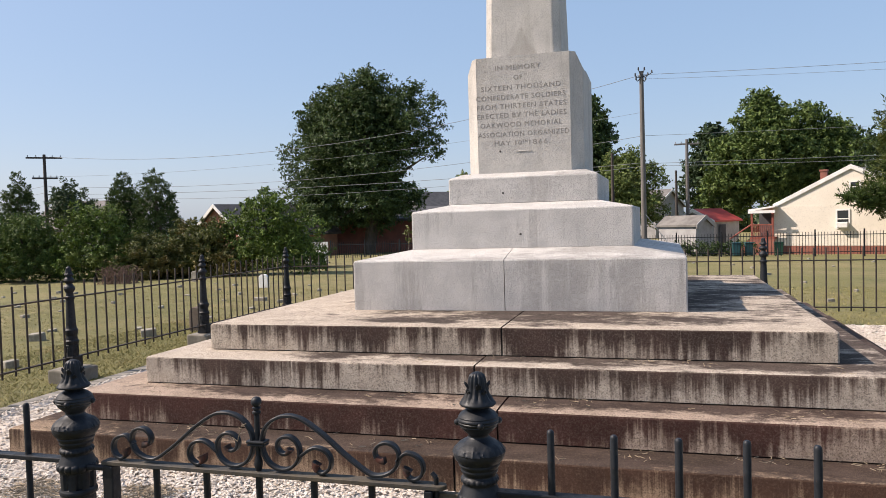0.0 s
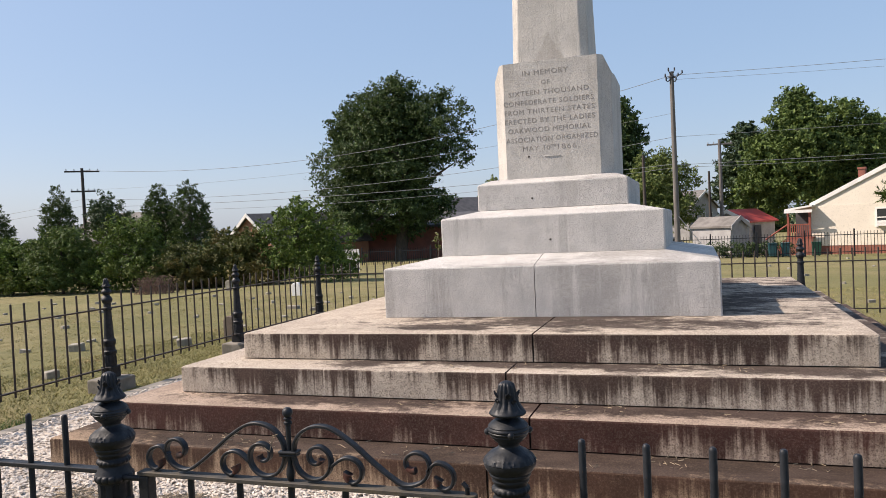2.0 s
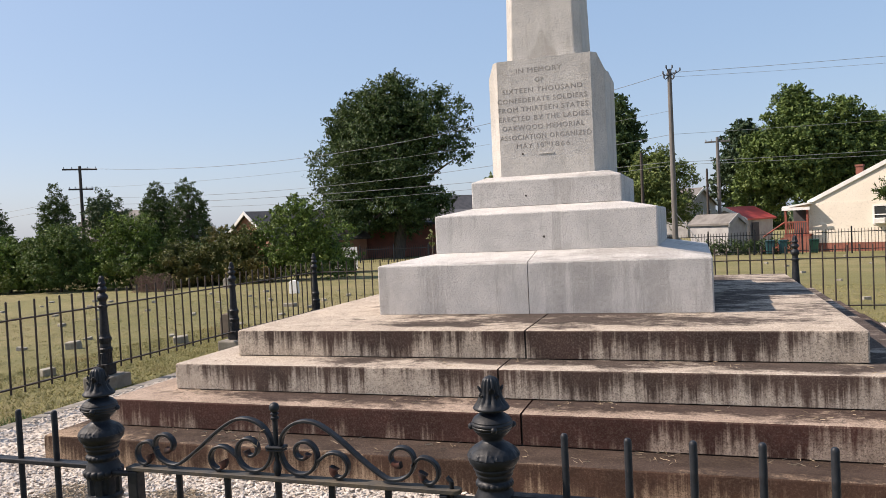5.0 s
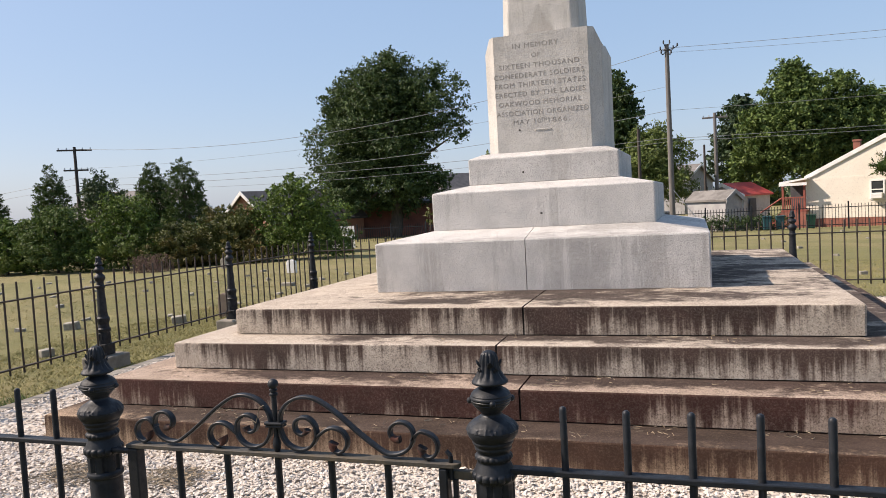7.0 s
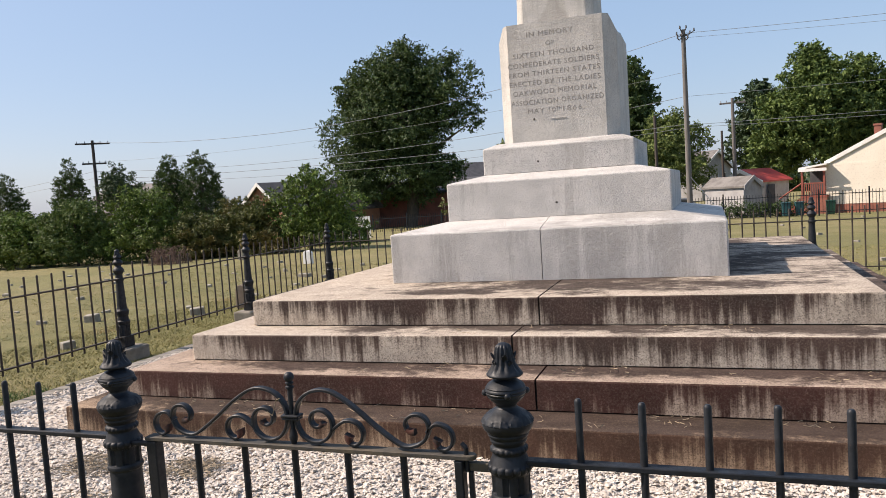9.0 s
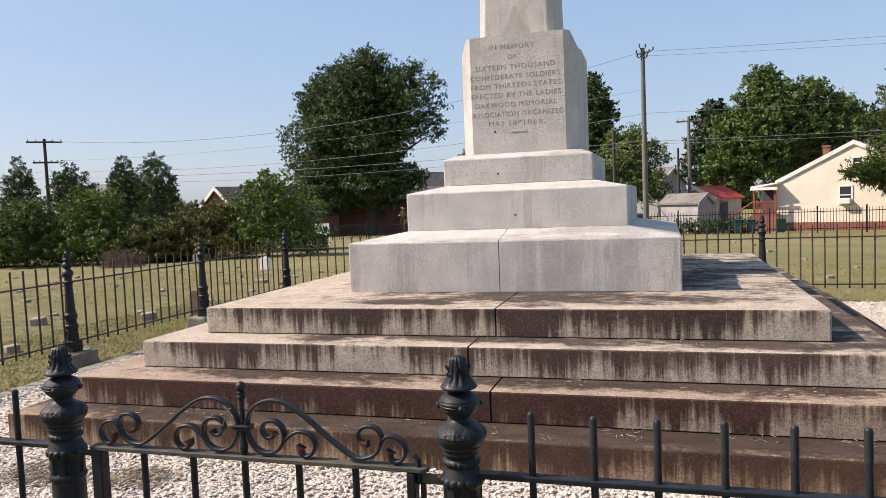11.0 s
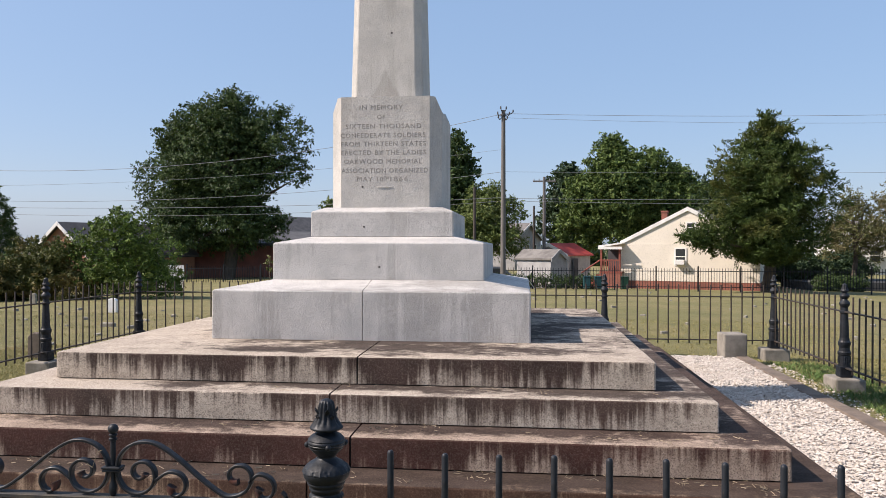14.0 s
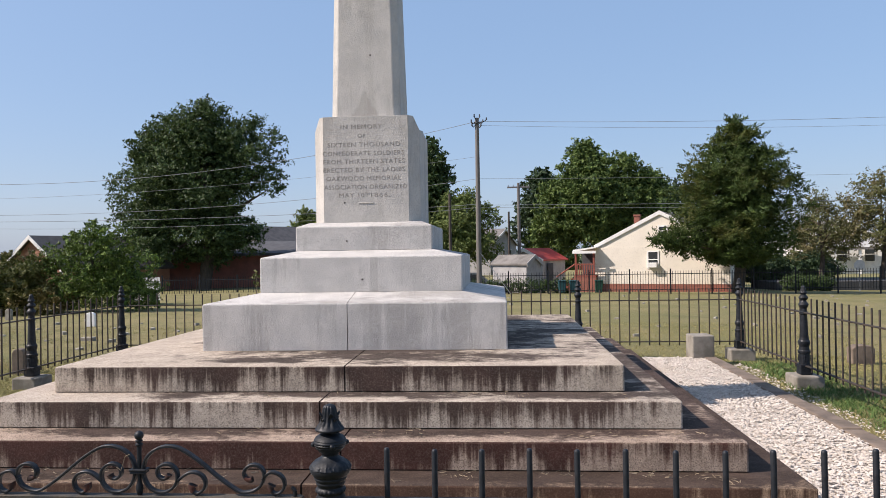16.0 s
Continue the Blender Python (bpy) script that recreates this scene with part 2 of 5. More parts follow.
GRANITE = granite("grey_granite", (0.56, 0.535, 0.505), (0.455, 0.437, 0.415), (0.235, 0.22, 0.20), 0.26, 0.75)
DIE_STONE = granite("dressed_granite", (0.53, 0.505, 0.465), (0.45, 0.43, 0.40), (0.30, 0.275, 0.24), 0.05, 0.0, grain=0.42)
SHAFT_STONE = shaft_stone(DIE_STONE)
# darker copy of the die's granite: letter dirt and letter shadow in one colour
LETTER_STONE = granite("darkened_letters", (0.31, 0.29, 0.26), (0.26, 0.24, 0.22), (0.18, 0.165, 0.15), 0.05, 0.0)
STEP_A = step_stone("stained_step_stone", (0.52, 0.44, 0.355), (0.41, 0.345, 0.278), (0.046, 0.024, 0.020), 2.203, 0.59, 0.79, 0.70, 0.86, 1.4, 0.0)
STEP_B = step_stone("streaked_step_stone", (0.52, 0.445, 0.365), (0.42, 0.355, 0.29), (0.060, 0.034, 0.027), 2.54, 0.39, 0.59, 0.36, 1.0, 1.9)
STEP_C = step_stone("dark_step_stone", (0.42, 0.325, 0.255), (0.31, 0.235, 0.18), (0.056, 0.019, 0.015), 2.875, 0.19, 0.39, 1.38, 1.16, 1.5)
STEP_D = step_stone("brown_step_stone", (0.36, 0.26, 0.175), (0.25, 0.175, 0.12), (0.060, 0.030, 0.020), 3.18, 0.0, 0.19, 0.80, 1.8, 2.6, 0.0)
JOINT = plain("dark_joint", (0.03, 0.025, 0.022), (0.06, 0.05, 0.04))
BLOCK = plain("weathered_block", (0.255, 0.23, 0.195), (0.15, 0.135, 0.11), 4, 60, 0.9, strength=0.6, distance=0.01)
KERB = plain("kerb_stone", (0.19, 0.145, 0.11), (0.11, 0.085, 0.065), 3, 45, 0.92, strength=0.6, distance=0.01)
GRAVEL = island("white_gravel", (0.62, 0.56, 0.495), (0.43, 0.37, 0.31), (0.50, 0.42, 0.33))
BED = plain("gravel_bed", (0.58, 0.525, 0.465), (0.42, 0.365, 0.31), 6, 70, 0.95)
LAWN = lawn()
STRAW = island("pale_straw", (0.36, 0.29, 0.20), (0.15, 0.115, 0.075), (0.26, 0.20, 0.13), 0.9)
BLADES = island("dry_grass", (0.36, 0.30, 0.13), (0.16, 0.165, 0.05), (0.40, 0.29, 0.14), 0.9)
OAK_LEAF = foliage("oak_leaves", (0.013, 0.030, 0.009), (0.100, 0.150, 0.050), (0.030, 0.056, 0.018))
GREEN_LEAF = foliage("bright_leaves", (0.026, 0.056, 0.012), (0.145, 0.200, 0.052), (0.055, 0.090, 0.024))
PALE_LEAF = foliage("pale_leaves", (0.055, 0.085, 0.020), (0.200, 0.245, 0.075), (0.110, 0.140, 0.045))
HEDGE_LEAF = foliage("hedge_leaves", (0.016, 0.034, 0.007), (0.160, 0.240, 0.046), (0.100, 0.120, 0.025), 0.35)
OLIVE_LEAF = foliage("olive_leaves", (0.040, 0.052, 0.014), (0.13, 0.135, 0.040), (0.16, 0.105, 0.032), 0.8)
CEDAR_LEAF = foliage("cedar_sprays", (0.015, 0.032, 0.008), (0.085, 0.130, 0.032), (0.110, 0.112, 0.030), 0.5)
FAR_LEAF = foliage("far_leaves", (0.030, 0.055, 0.028), (0.052, 0.084, 0.038), (0.042, 0.065, 0.032))
THIN_LEAF = foliage("thinning_leaves", (0.115, 0.105, 0.048), (0.125, 0.14, 0.048), (0.18, 0.145, 0.075))
BARK = plain("bark", (0.10, 0.08, 0.06), (0.05, 0.04, 0.032), 6, 30, 0.95, strength=0.9, distance=0.03, stretch=(3, 3, 0.4))
POLE_WOOD = plain("pole_wood", (0.17, 0.16, 0.15), (0.11, 0.10, 0.095), 4, 40, 0.9, stretch=(4, 4, 0.3))
DARK_POLE = plain("dark_pole_wood", (0.075, 0.06, 0.05), (0.04, 0.034, 0.03), 4, 40, 0.9, stretch=(4, 4, 0.3))
CREAM = plain("cream_siding", (0.76, 0.69, 0.585), (0.70, 0.635, 0.535), 0.6, 12, 0.7, strength=0.1)
WHITE = plain("white_paint", (0.78, 0.77, 0.74), (0.66, 0.65, 0.62), 2, 20, 0.6, strength=0.1)
GREY_WALL = plain("grey_siding", (0.38, 0.37, 0.36), (0.30, 0.29, 0.285), 2, 20, 0.8, strength=0.1)
BRICK_WALL = plain("red_brick", (0.27, 0.10, 0.07), (0.19, 0.075, 0.055), 2, 9, 0.9)
# lighter copy of the brick: the gable's sunlight is put into its colour
SUNLIT_BRICK = plain("sunlit_brick", (0.38, 0.19, 0.12), (0.30, 0.15, 0.10), 2, 9, 0.9)
DARK_ROOF = plain("dark_shingles", (0.075, 0.075, 0.08), (0.05, 0.05, 0.055), 2, 14, 0.9)
GREY_ROOF = plain("grey_shingles", (0.20, 0.185, 0.17), (0.12, 0.11, 0.10), 1.5, 10, 0.9)
RED_ROOF = plain("red_metal_roof", (0.42, 0.06, 0.05), (0.33, 0.05, 0.045), 2, 14, 0.55)
RED_WOOD = plain("red_painted_wood", (0.26, 0.065, 0.04), (0.18, 0.05, 0.035), 3, 30, 0.7)
GREEN_BIN = plain("green_plastic", (0.02, 0.10, 0.06), (0.015, 0.08, 0.05), 3, 30, 0.5)
TEAL_BIN = plain("teal_plastic", (0.02, 0.09, 0.10), (0.015, 0.07, 0.08), 3, 30, 0.5)
MARKER = plain("marker_stone", (0.36, 0.33, 0.27), (0.18, 0.16, 0.125), 8, 60, 0.85, vary=0.75)
ASPHALT = plain("asphalt", (0.06, 0.06, 0.06), (0.045, 0.045, 0.047), 1, 30, 0.9)
# light grey copy of the cable colour, with the sun on the wires put in
CABLE = plain("sunlit_cable", (0.26, 0.27, 0.28), (0.19, 0.20, 0.21), 2, 20, 0.6)
WIRE = plain("cable", (0.05, 0.05, 0.052), (0.03, 0.03, 0.032), 2, 20, 0.5)
BRUSH = plain("dry_brush", (0.17, 0.10, 0.075), (0.10, 0.065, 0.05), 5, 40, 0.95)
STEEL = plain("galvanised_steel", (0.38, 0.39, 0.40), (0.30, 0.31, 0.32), 5, 50, 0.45, 0.8)
CAR_PAINT = plain("car_paint", (0.10, 0.11, 0.12), (0.09, 0.10, 0.11), 1, 60, 0.3, strength=0.02)
GLASS, gnt, gbs = nodes_of("window_glass")
gbs.inputs["Base Color"].default_value = (0.03, 0.035, 0.04, 1)
gbs.inputs["Roughness"].default_value = 0.06
link(gnt, ramp(gnt, noise_node(gnt, 2.0), 0.3, 0.7, 0.04, 0.09), gbs.inputs["Roughness"])


# ---- building blocks ----
def thing(name, loc, label, category, group="", turn=0.0, kind=""):
    e = new(name)
    e.empty_display_size = 0.1
    e.matrix_basis = pose(*loc, 0, 0, turn)
    return tagged(e, label, category, group, kind)


def part(name, bm, material, parent=None, label="", smooth=False):
    me = bpy.data.meshes.new(name)
    bm.to_mesh(me)
    bm.free()
    me.materials.append(material)
    if smooth:
        me.polygons.foreach_set("use_smooth", [True] * len(me.polygons))
        me.set_sharp_from_angle(angle=radians(42))
    ob = new(name, me)
    ob.parent = parent
    return tagged(ob, label)


def share(ob, parent, loc, turn=0.0, tilt=0.0):
    """Another piece on the same mesh."""
    o = new(ob.name.split(".")[0], ob.data)
    o.parent = parent
    o.matrix_basis = pose(*loc, tilt, 0, turn)
    return o


def arrays(name, verts, faces, material, parent=None, label="", smooth=False):
    me = bpy.data.meshes.new(name)
    me.from_pydata(verts.tolist(), [], faces.tolist())
    me.materials.append(material)
    if smooth:
        me.polygons.foreach_set("use_smooth", [True] * len(me.polygons))
    me.update()
    ob = new(name, me)
    ob.parent = parent
    return tagged(ob, label)


def box(bm, x0, x1, y0, y1, z0, z1, bevel=0.0, segments=2):
    m = Matrix.LocRotScale(((x0 + x1) / 2, (y0 + y1) / 2, (z0 + z1) / 2), None, (x1 - x0, y1 - y0, z1 - z0))
    vs = bmesh.ops.create_cube(bm, size=1, matrix=m)["verts"]
    if bevel:
        es = list({e for v in vs for e in v.link_edges})
        bmesh.ops.bevel(bm, geom=es, offset=bevel, segments=segments, profile=0.5, affect='EDGES')
    return bm


def boxed(*a, **k):
    return box(bmesh.new(), *a, **k)


def rod(bm, p0, p1, r0, r1=None, seg=10):
    p0, p1 = Vector(p0), Vector(p1)
    r1 = r0 if r1 is None else r1
    m = Matrix.Translation((p0 + p1) / 2) @ (p1 - p0).to_track_quat("Z", "Y").to_matrix().to_4x4()
    bmesh.ops.create_cone(bm, cap_ends=True, segments=seg, radius1=r0, radius2=r1, depth=(p1 - p0).length, matrix=m)
    return bm


def lathe(bm, profile, seg=28, flute=None):
    """Turned round z; flute(z, angle) scales the radius."""
    rings = []
    for z, r in profile:
        rings.append([bm.verts.new((r * k * math.cos(a), r * k * math.sin(a), z))
                      for a in [2 * math.pi * i / seg for i in range(seg)] for k in [flute(z, a) if flute else 1.0]])
    for lo, hi in zip(rings, rings[1:]):
        for i in range(seg):
            bm.faces.new((lo[i], lo[(i + 1) % seg], hi[(i + 1) % seg], hi[i]))
    bm.faces.new(rings[-1])
    bm.faces.new(list(reversed(rings[0])))
    return bm


def prism(bm, outline, y0, y1):
    """An outline in (x, z) drawn out along y."""
    a = [bm.verts.new((x, y0, z)) for x, z in outline]
    b = [bm.verts.new((x, y1, z)) for x, z in outline]
    n = len(a)
    bm.faces.new(a), bm.faces.new(list(reversed(b)))
    for i in range(n):
        bm.faces.new((a[i], b[i], b[(i + 1) % n], a[(i + 1) % n]))
    bmesh.ops.recalc_face_normals(bm, faces=bm.faces)
    return bm


def ground_z(x, y):
    far = max(0.0, math.hypot(x + 0.9, y - 7.5) - 5.0)
    slope = 0.017 + 0.012 * min(1.0, max(0.0, (x + 14) / 12))
    return -0.10 - slope * min(far, 70.0) + (0.05 * noise.noise((x * 0.12, y * 0.12, 0)) if far < 80 else 0) * min(1, far / 4)


# ---- ground ----
CX, CY = -0.932, 7.474
lines = sorted({round(s * v, 2) for s in (-1, 1) for v in [*np.arange(0, 14, 0.5), *np.arange(14, 50, 2), *np.geomspace(50, 2400, 22)]})
gx = np.array(lines)
n = len(gx)
gv = np.array([(x + CX, y + CY, ground_z(x + CX, y + CY)) for y in gx for x in gx])
gf = np.array([(j * n + i, j * n + i + 1, (j + 1) * n + i + 1, (j + 1) * n + i) for j in range(n - 1) for i in range(n - 1)])
ground = tagged(arrays("ground", gv, gf, LAWN, smooth=True), "dry mown cemetery lawn with patchy green and straw grass", "lawn", kind="structure")

# gravel bed inside a stone kerb
HALF = 4.32
bed = tagged(part("gravel_bed", boxed(CX - HALF, CX + HALF, 2.36, CY + 3.75, -0.3, -0.012), BED), "packed bed under white gravel inside the fence", "gravel bed", kind="structure")
for name, x0, x1, y0, y1 in (("kerb_east", CX + HALF + 0.003, CX + HALF + 0.19, 1.9, CY + 4.0), ("kerb_west", CX - HALF - 0.17, CX - HALF - 0.003, 1.9, CY + 4.0)):
    k = thing(name, ((x0 + x1) / 2, 0, 0), "low weathered brown stone kerb beside white gravel", "kerb", kind="structure")
    y = y0
    random.seed(name)
    while y < y1 - 0.3:
        l = random.uniform(1.0, 1.5)
        e = min(y + l, y1)
        w = (x1 - x0) / 2
        part("kerb_stone", boxed(-w, w, y + 0.006, e - 0.006, -0.25, (0.012 if x0 > 0 else -0.004) + random.uniform(-0.006, 0.008), bevel=0.015), KERB if x0 > 0 else BLOCK, k)
        y = e


# ---- the monument ----
def weathered(bm, h, z0, z1, h_in, z_in, bevel=0.012):
    """A square stone course whose top slopes up to the course that it carries."""
    rings = [(h, z0), (h, z1), (h_in, z_in)]
    rows = [[bm.verts.new((sx * r, sy * r, z)) for sx, sy in ((-1, -1), (1, -1), (1, 1), (-1, 1))] for r, z in rings]
    for a, b in zip(rows, rows[1:]):
        for i in range(4):
            bm.faces.new((a[i], a[(i + 1) % 4], b[(i + 1) % 4], b[i]))
    bm.faces.new(rows[-1]), bm.faces.new(list(reversed(rows[0])))
    es = [e for e in bm.edges if max(v.co.z for v in e.verts) >= z1 - 1e-4 or abs(e.verts[0].co.z - e.verts[1].co.z) > 0.05]
    es = [e for e in es if min(v.co.z for v in e.verts) < z_in - 1e-4]
    bmesh.ops.bevel(bm, geom=es, offset=bevel, segments=2, profile=0.5, affect='EDGES')
    return bm


def half_cut(bm, x, keep_left, gap=0.006):
    side = -1 if keep_left else 1
    geom = list(bm.verts) + list(bm.edges) + list(bm.faces)
    r = bmesh.ops.bisect_plane(bm, geom=geom, plane_co=(x + side * gap, 0, 0), plane_no=(-side, 0, 0), clear_outer=True)
    es = [g for g in r["geom_cut"] if isinstance(g, bmesh.types.BMEdge)]
    bmesh.ops.holes_fill(bm, edges=es)
    return bm


monument = thing("monument", (CX, CY, 0), "tall pale granite obelisk on stained stepped stone base", "monument")
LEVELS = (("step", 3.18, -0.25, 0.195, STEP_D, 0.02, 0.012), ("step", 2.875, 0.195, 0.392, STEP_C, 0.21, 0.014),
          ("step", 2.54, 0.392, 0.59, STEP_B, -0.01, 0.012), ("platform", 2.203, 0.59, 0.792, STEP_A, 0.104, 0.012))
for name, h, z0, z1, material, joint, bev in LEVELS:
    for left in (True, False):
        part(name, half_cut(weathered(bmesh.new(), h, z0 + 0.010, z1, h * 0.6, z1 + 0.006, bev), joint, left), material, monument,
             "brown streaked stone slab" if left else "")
for name, h, z0, z1, material, joint, bev in LEVELS:
    part("joint_filling", boxed(joint - 0.05, joint + 0.05, -h + 0.03, h - 0.03, z0 + 0.014, z1 - 0.012), JOINT, monument, "dark open joint")
    part("bed_joint", boxed(-h + 0.025, h - 0.025, -h + 0.025, h - 0.025, z0 + 0.002, z0 + 0.012), JOINT, monument, "dark open bed joint")
for left in (True, False):
    part("plinth", half_cut(weathered(bmesh.new(), 1.353, 0.80, 1.213, 0.952, 1.288), -0.045, left, 0.003), GRANITE, monument, "rough grey granite plinth block")
part("second_course", weathered(bmesh.new(), 0.952, 1.290, 1.617, 0.67, 1.676), GRANITE, monument, "rough grey granite course")
part("third_course", weathered(bmesh.new(), 0.669, 1.679, 1.910, 0.56, 1.952), GRANITE, monument, "rough grey granite course").location.x = -0.014


def octagon(h, f):
    return [(-f, -h), (f, -h), (h, -f), (h, f), (f, h), (-f, h), (-h, f), (-h, -f)]


def die_block(bm):
    """An eight-sided block whose chamfers are nipped at their upper outer corners."""
    h, f = 0.527, 0.423
    m = (h + f) / 2 - 0.004
    ring = [(-f, -h, 0), (f, -h, 0), (m, -m, 0), (h, -f, 1), (h, f, 1), (m, m, 0), (f, h, 0), (-f, h, 0), (-m, m, 0), (-h, f, 1), (-h, -f, 1), (-m, -m, 0)]
    rows = [[bm.verts.new((x, y, 1.955)) for x, y, d in ring], [bm.verts.new((x, y, 3.000 - 0.13 * d)) for x, y, d in ring],
            [bm.verts.new((x * 0.80, y * 0.80, 3.021)) for x, y, d in ring]]
    for a, b in zip(rows, rows[1:]):
        for i in range(12):
            bm.faces.new((a[i], a[(i + 1) % 12], b[(i + 1) % 12], b[i]))
    bm.faces.new(rows[-1]), bm.faces.new(list(reversed(rows[0])))
    es = [e for e in bm.edges if e.calc_face_angle(0) > 0.2]
    bmesh.ops.bevel(bm, geom=es, offset=0.007, segments=2, profile=0.5, affect='EDGES')
    return bm


def eight_sided(bm, rings, bevel=0.008):
    rows = [[bm.verts.new((x, y, z - (drop if abs(x) > abs(y) else 0))) for x, y in octagon(h, f)] for h, f, z, drop in rings]
    for a, b in zip(rows, rows[1:]):
        for i in range(8):
            bm.faces.new((a[i], a[(i + 1) % 8], b[(i + 1) % 8], b[i]))
    bm.faces.new(rows[-1]), bm.faces.new(list(reversed(rows[0])))
    if bevel:
        bmesh.ops.bevel(bm, geom=list(bm.edges), offset=bevel, segments=2, profile=0.5, affect='EDGES')
    return bm


part("die", die_block(bmesh.new()), DIE_STONE, monument, "smooth grey granite die with raised inscription").location.x = -0.008
part("shaft", eight_sided(bmesh.new(), [(0.355, 0.291, 3.024, 0), (0.150, 0.122, 11.2, 0)], 0.01), SHAFT_STONE, monument, "tapering pale granite shaft").location.x = -0.033
part("cap", eight_sided(bmesh.new(), [(0.150, 0.122, 11.204, 0), (0.012, 0.01, 11.75, 0)], 0), DIE_STONE, monument).location.x = -0.033


def lettering(text, x, z, width, height, parent):
    cu = bpy.data.curves.new("inscription", 'FONT')
    cu.space_character, cu.offset = 1.16, -0.003
    cu.body, cu.align_x, cu.size, cu.extrude, cu.bevel_depth, cu.bevel_resolution, cu.resolution_u = text, 'CENTER', 1.0, 0.05, 0.010, 0, 3
    tmp = new("inscription", cu)
    me = bpy.data.meshes.new_from_object(tmp.evaluated_get(bpy.context.evaluated_depsgraph_get()))
    bpy.data.objects.remove(tmp)
    co = np.array([v.co for v in me.vertices])
    co[:, 0] = (co[:, 0] - (co[:, 0].min() + co[:, 0].max()) / 2) * width / np.ptp(co[:, 0])
    co[:, 1] = (co[:, 1] - co[:, 1].min()) * height / np.ptp(co[:, 1])
    co[:, 2] *= 0.0052 / 0.060
    me.vertices.foreach_set("co", co.ravel())
    bm = bmesh.new()
    bm.from_mesh(me)
    bmesh.ops.remove_doubles(bm, verts=bm.verts, dist=1e-5)
    bmesh.ops.recalc_face_normals(bm, faces=bm.faces)
    left = set(bm.verts)
    while left:
        todo, island_verts = [left.pop()], []
        while todo:
            v = todo.pop()
            island_verts.append(v)
            for e in v.link_edges:
                o = e.other_vert(v)
                if o in left:
                    left.discard(o)
                    todo.append(o)
        one = bmesh.new()
        seen = {v: one.verts.new(v.co) for v in island_verts}
        for f in {f for v in island_verts for f in v.link_faces}:
            one.faces.new([seen[v] for v in f.verts])
        ob = part("letter", one, LETTER_STONE, parent)
        ob.matrix_basis = pose(x - 0.01, -0.5232, z, 90, 0, 0)
    bm.free()


for text, x, z, width, height in (
        ("IN MEMORY", -0.02, 2.895, 0.40, 0.05), ("OF", -0.02, 2.80, 0.075, 0.047), ("SIXTEEN THOUSAND", 0.0, 2.708, 0.70, 0.05),
        ("CONFEDERATE SOLDIERS", -0.005, 2.618, 0.785, 0.05), ("FROM THIRTEEN STATES", 0.0, 2.533, 0.785, 0.05),
        ("ERECTED BY THE LADIES", 0.0, 2.446, 0.785, 0.05), ("OAKWOOD MEMORIAL", -0.005, 2.358, 0.72, 0.05),
        ("ASSOCIATION ORGANIZED", 0.012, 2.268, 0.80, 0.05), ("MAY 10", -0.12, 2.183, 0.24, 0.05), ("TH", 0.027, 2.205, 0.045, 0.028),
        ("1866.", 0.155, 2.183, 0.185, 0.05)):
    lettering(text, x * 1.05 - 0.016, 2.545 + (z - 2.545) * 0.95, width * 1.035, height * 0.88, monument)
part("carved_rule", boxed(-0.08, 0.065, -0.532, -0.522, 2.139, 2.149, 0.003), DIE_STONE, monument)

# dark plugs, slightly proud, stand in for the shaded insides of small holes
for x, y, z in [(-0.223, -0.527, 2.15), (-0.179, -0.669, 1.768), (0.022, -0.952, 1.404), (0.022, -0.339, 3.652)]:
    part("hole_plug", rod(bmesh.new(), (x, y - 0.0015, z), (x, y + 0.03, z - 0.004), 0.010, 0.008, 9), JOINT, monument, "small dark plug drawn for a hole")

# ---- the iron fence ----
POST = [(0.0, 0.082), (0.05, 0.082), (0.06, 0.07), (0.09, 0.066), (0.10, 0.056), (0.30, 0.055), (0.31, 0.062), (0.335, 0.062), (0.345, 0.055),
        (0.655, 0.052), (0.659, 0.054), (0.663, 0.059), (0.675, 0.059), (0.680, 0.055), (0.735, 0.056), (0.742, 0.058), (0.750, 0.063), (0.760, 0.063),
        (0.768, 0.058), (0.780, 0.053), (0.790, 0.049), (0.797, 0.047), (0.800, 0.051), (0.807, 0.054), (0.814, 0.052), (0.818, 0.047), (0.823, 0.046), (0.828, 0.051),
        (0.836, 0.054), (0.841, 0.051), (0.844, 0.056), (0.853, 0.060), (0.857, 0.056), (0.860, 0.063), (0.868, 0.069), (0.876, 0.0725), (0.884, 0.0735), (0.890, 0.072),
        (0.902, 0.0655), (0.914, 0.053), (0.922, 0.039), (0.930, 0.0285), (0.938, 0.031), (0.946, 0.040), (0.956, 0.050), (0.966, 0.057), (0.976, 0.060), (0.986, 0.058),
        (0.996, 0.051), (1.003, 0.041), (1.010, 0.028), (1.014, 0.027), (1.017, 0.046), (1.021, 0.052), (1.025, 0.0525), (1.030, 0.048), (1.040, 0.039), (1.052, 0.032),
        (1.068, 0.0275), (1.088, 0.0250), (1.102, 0.0215), (1.110, 0.0150), (1.113, 0.006)]


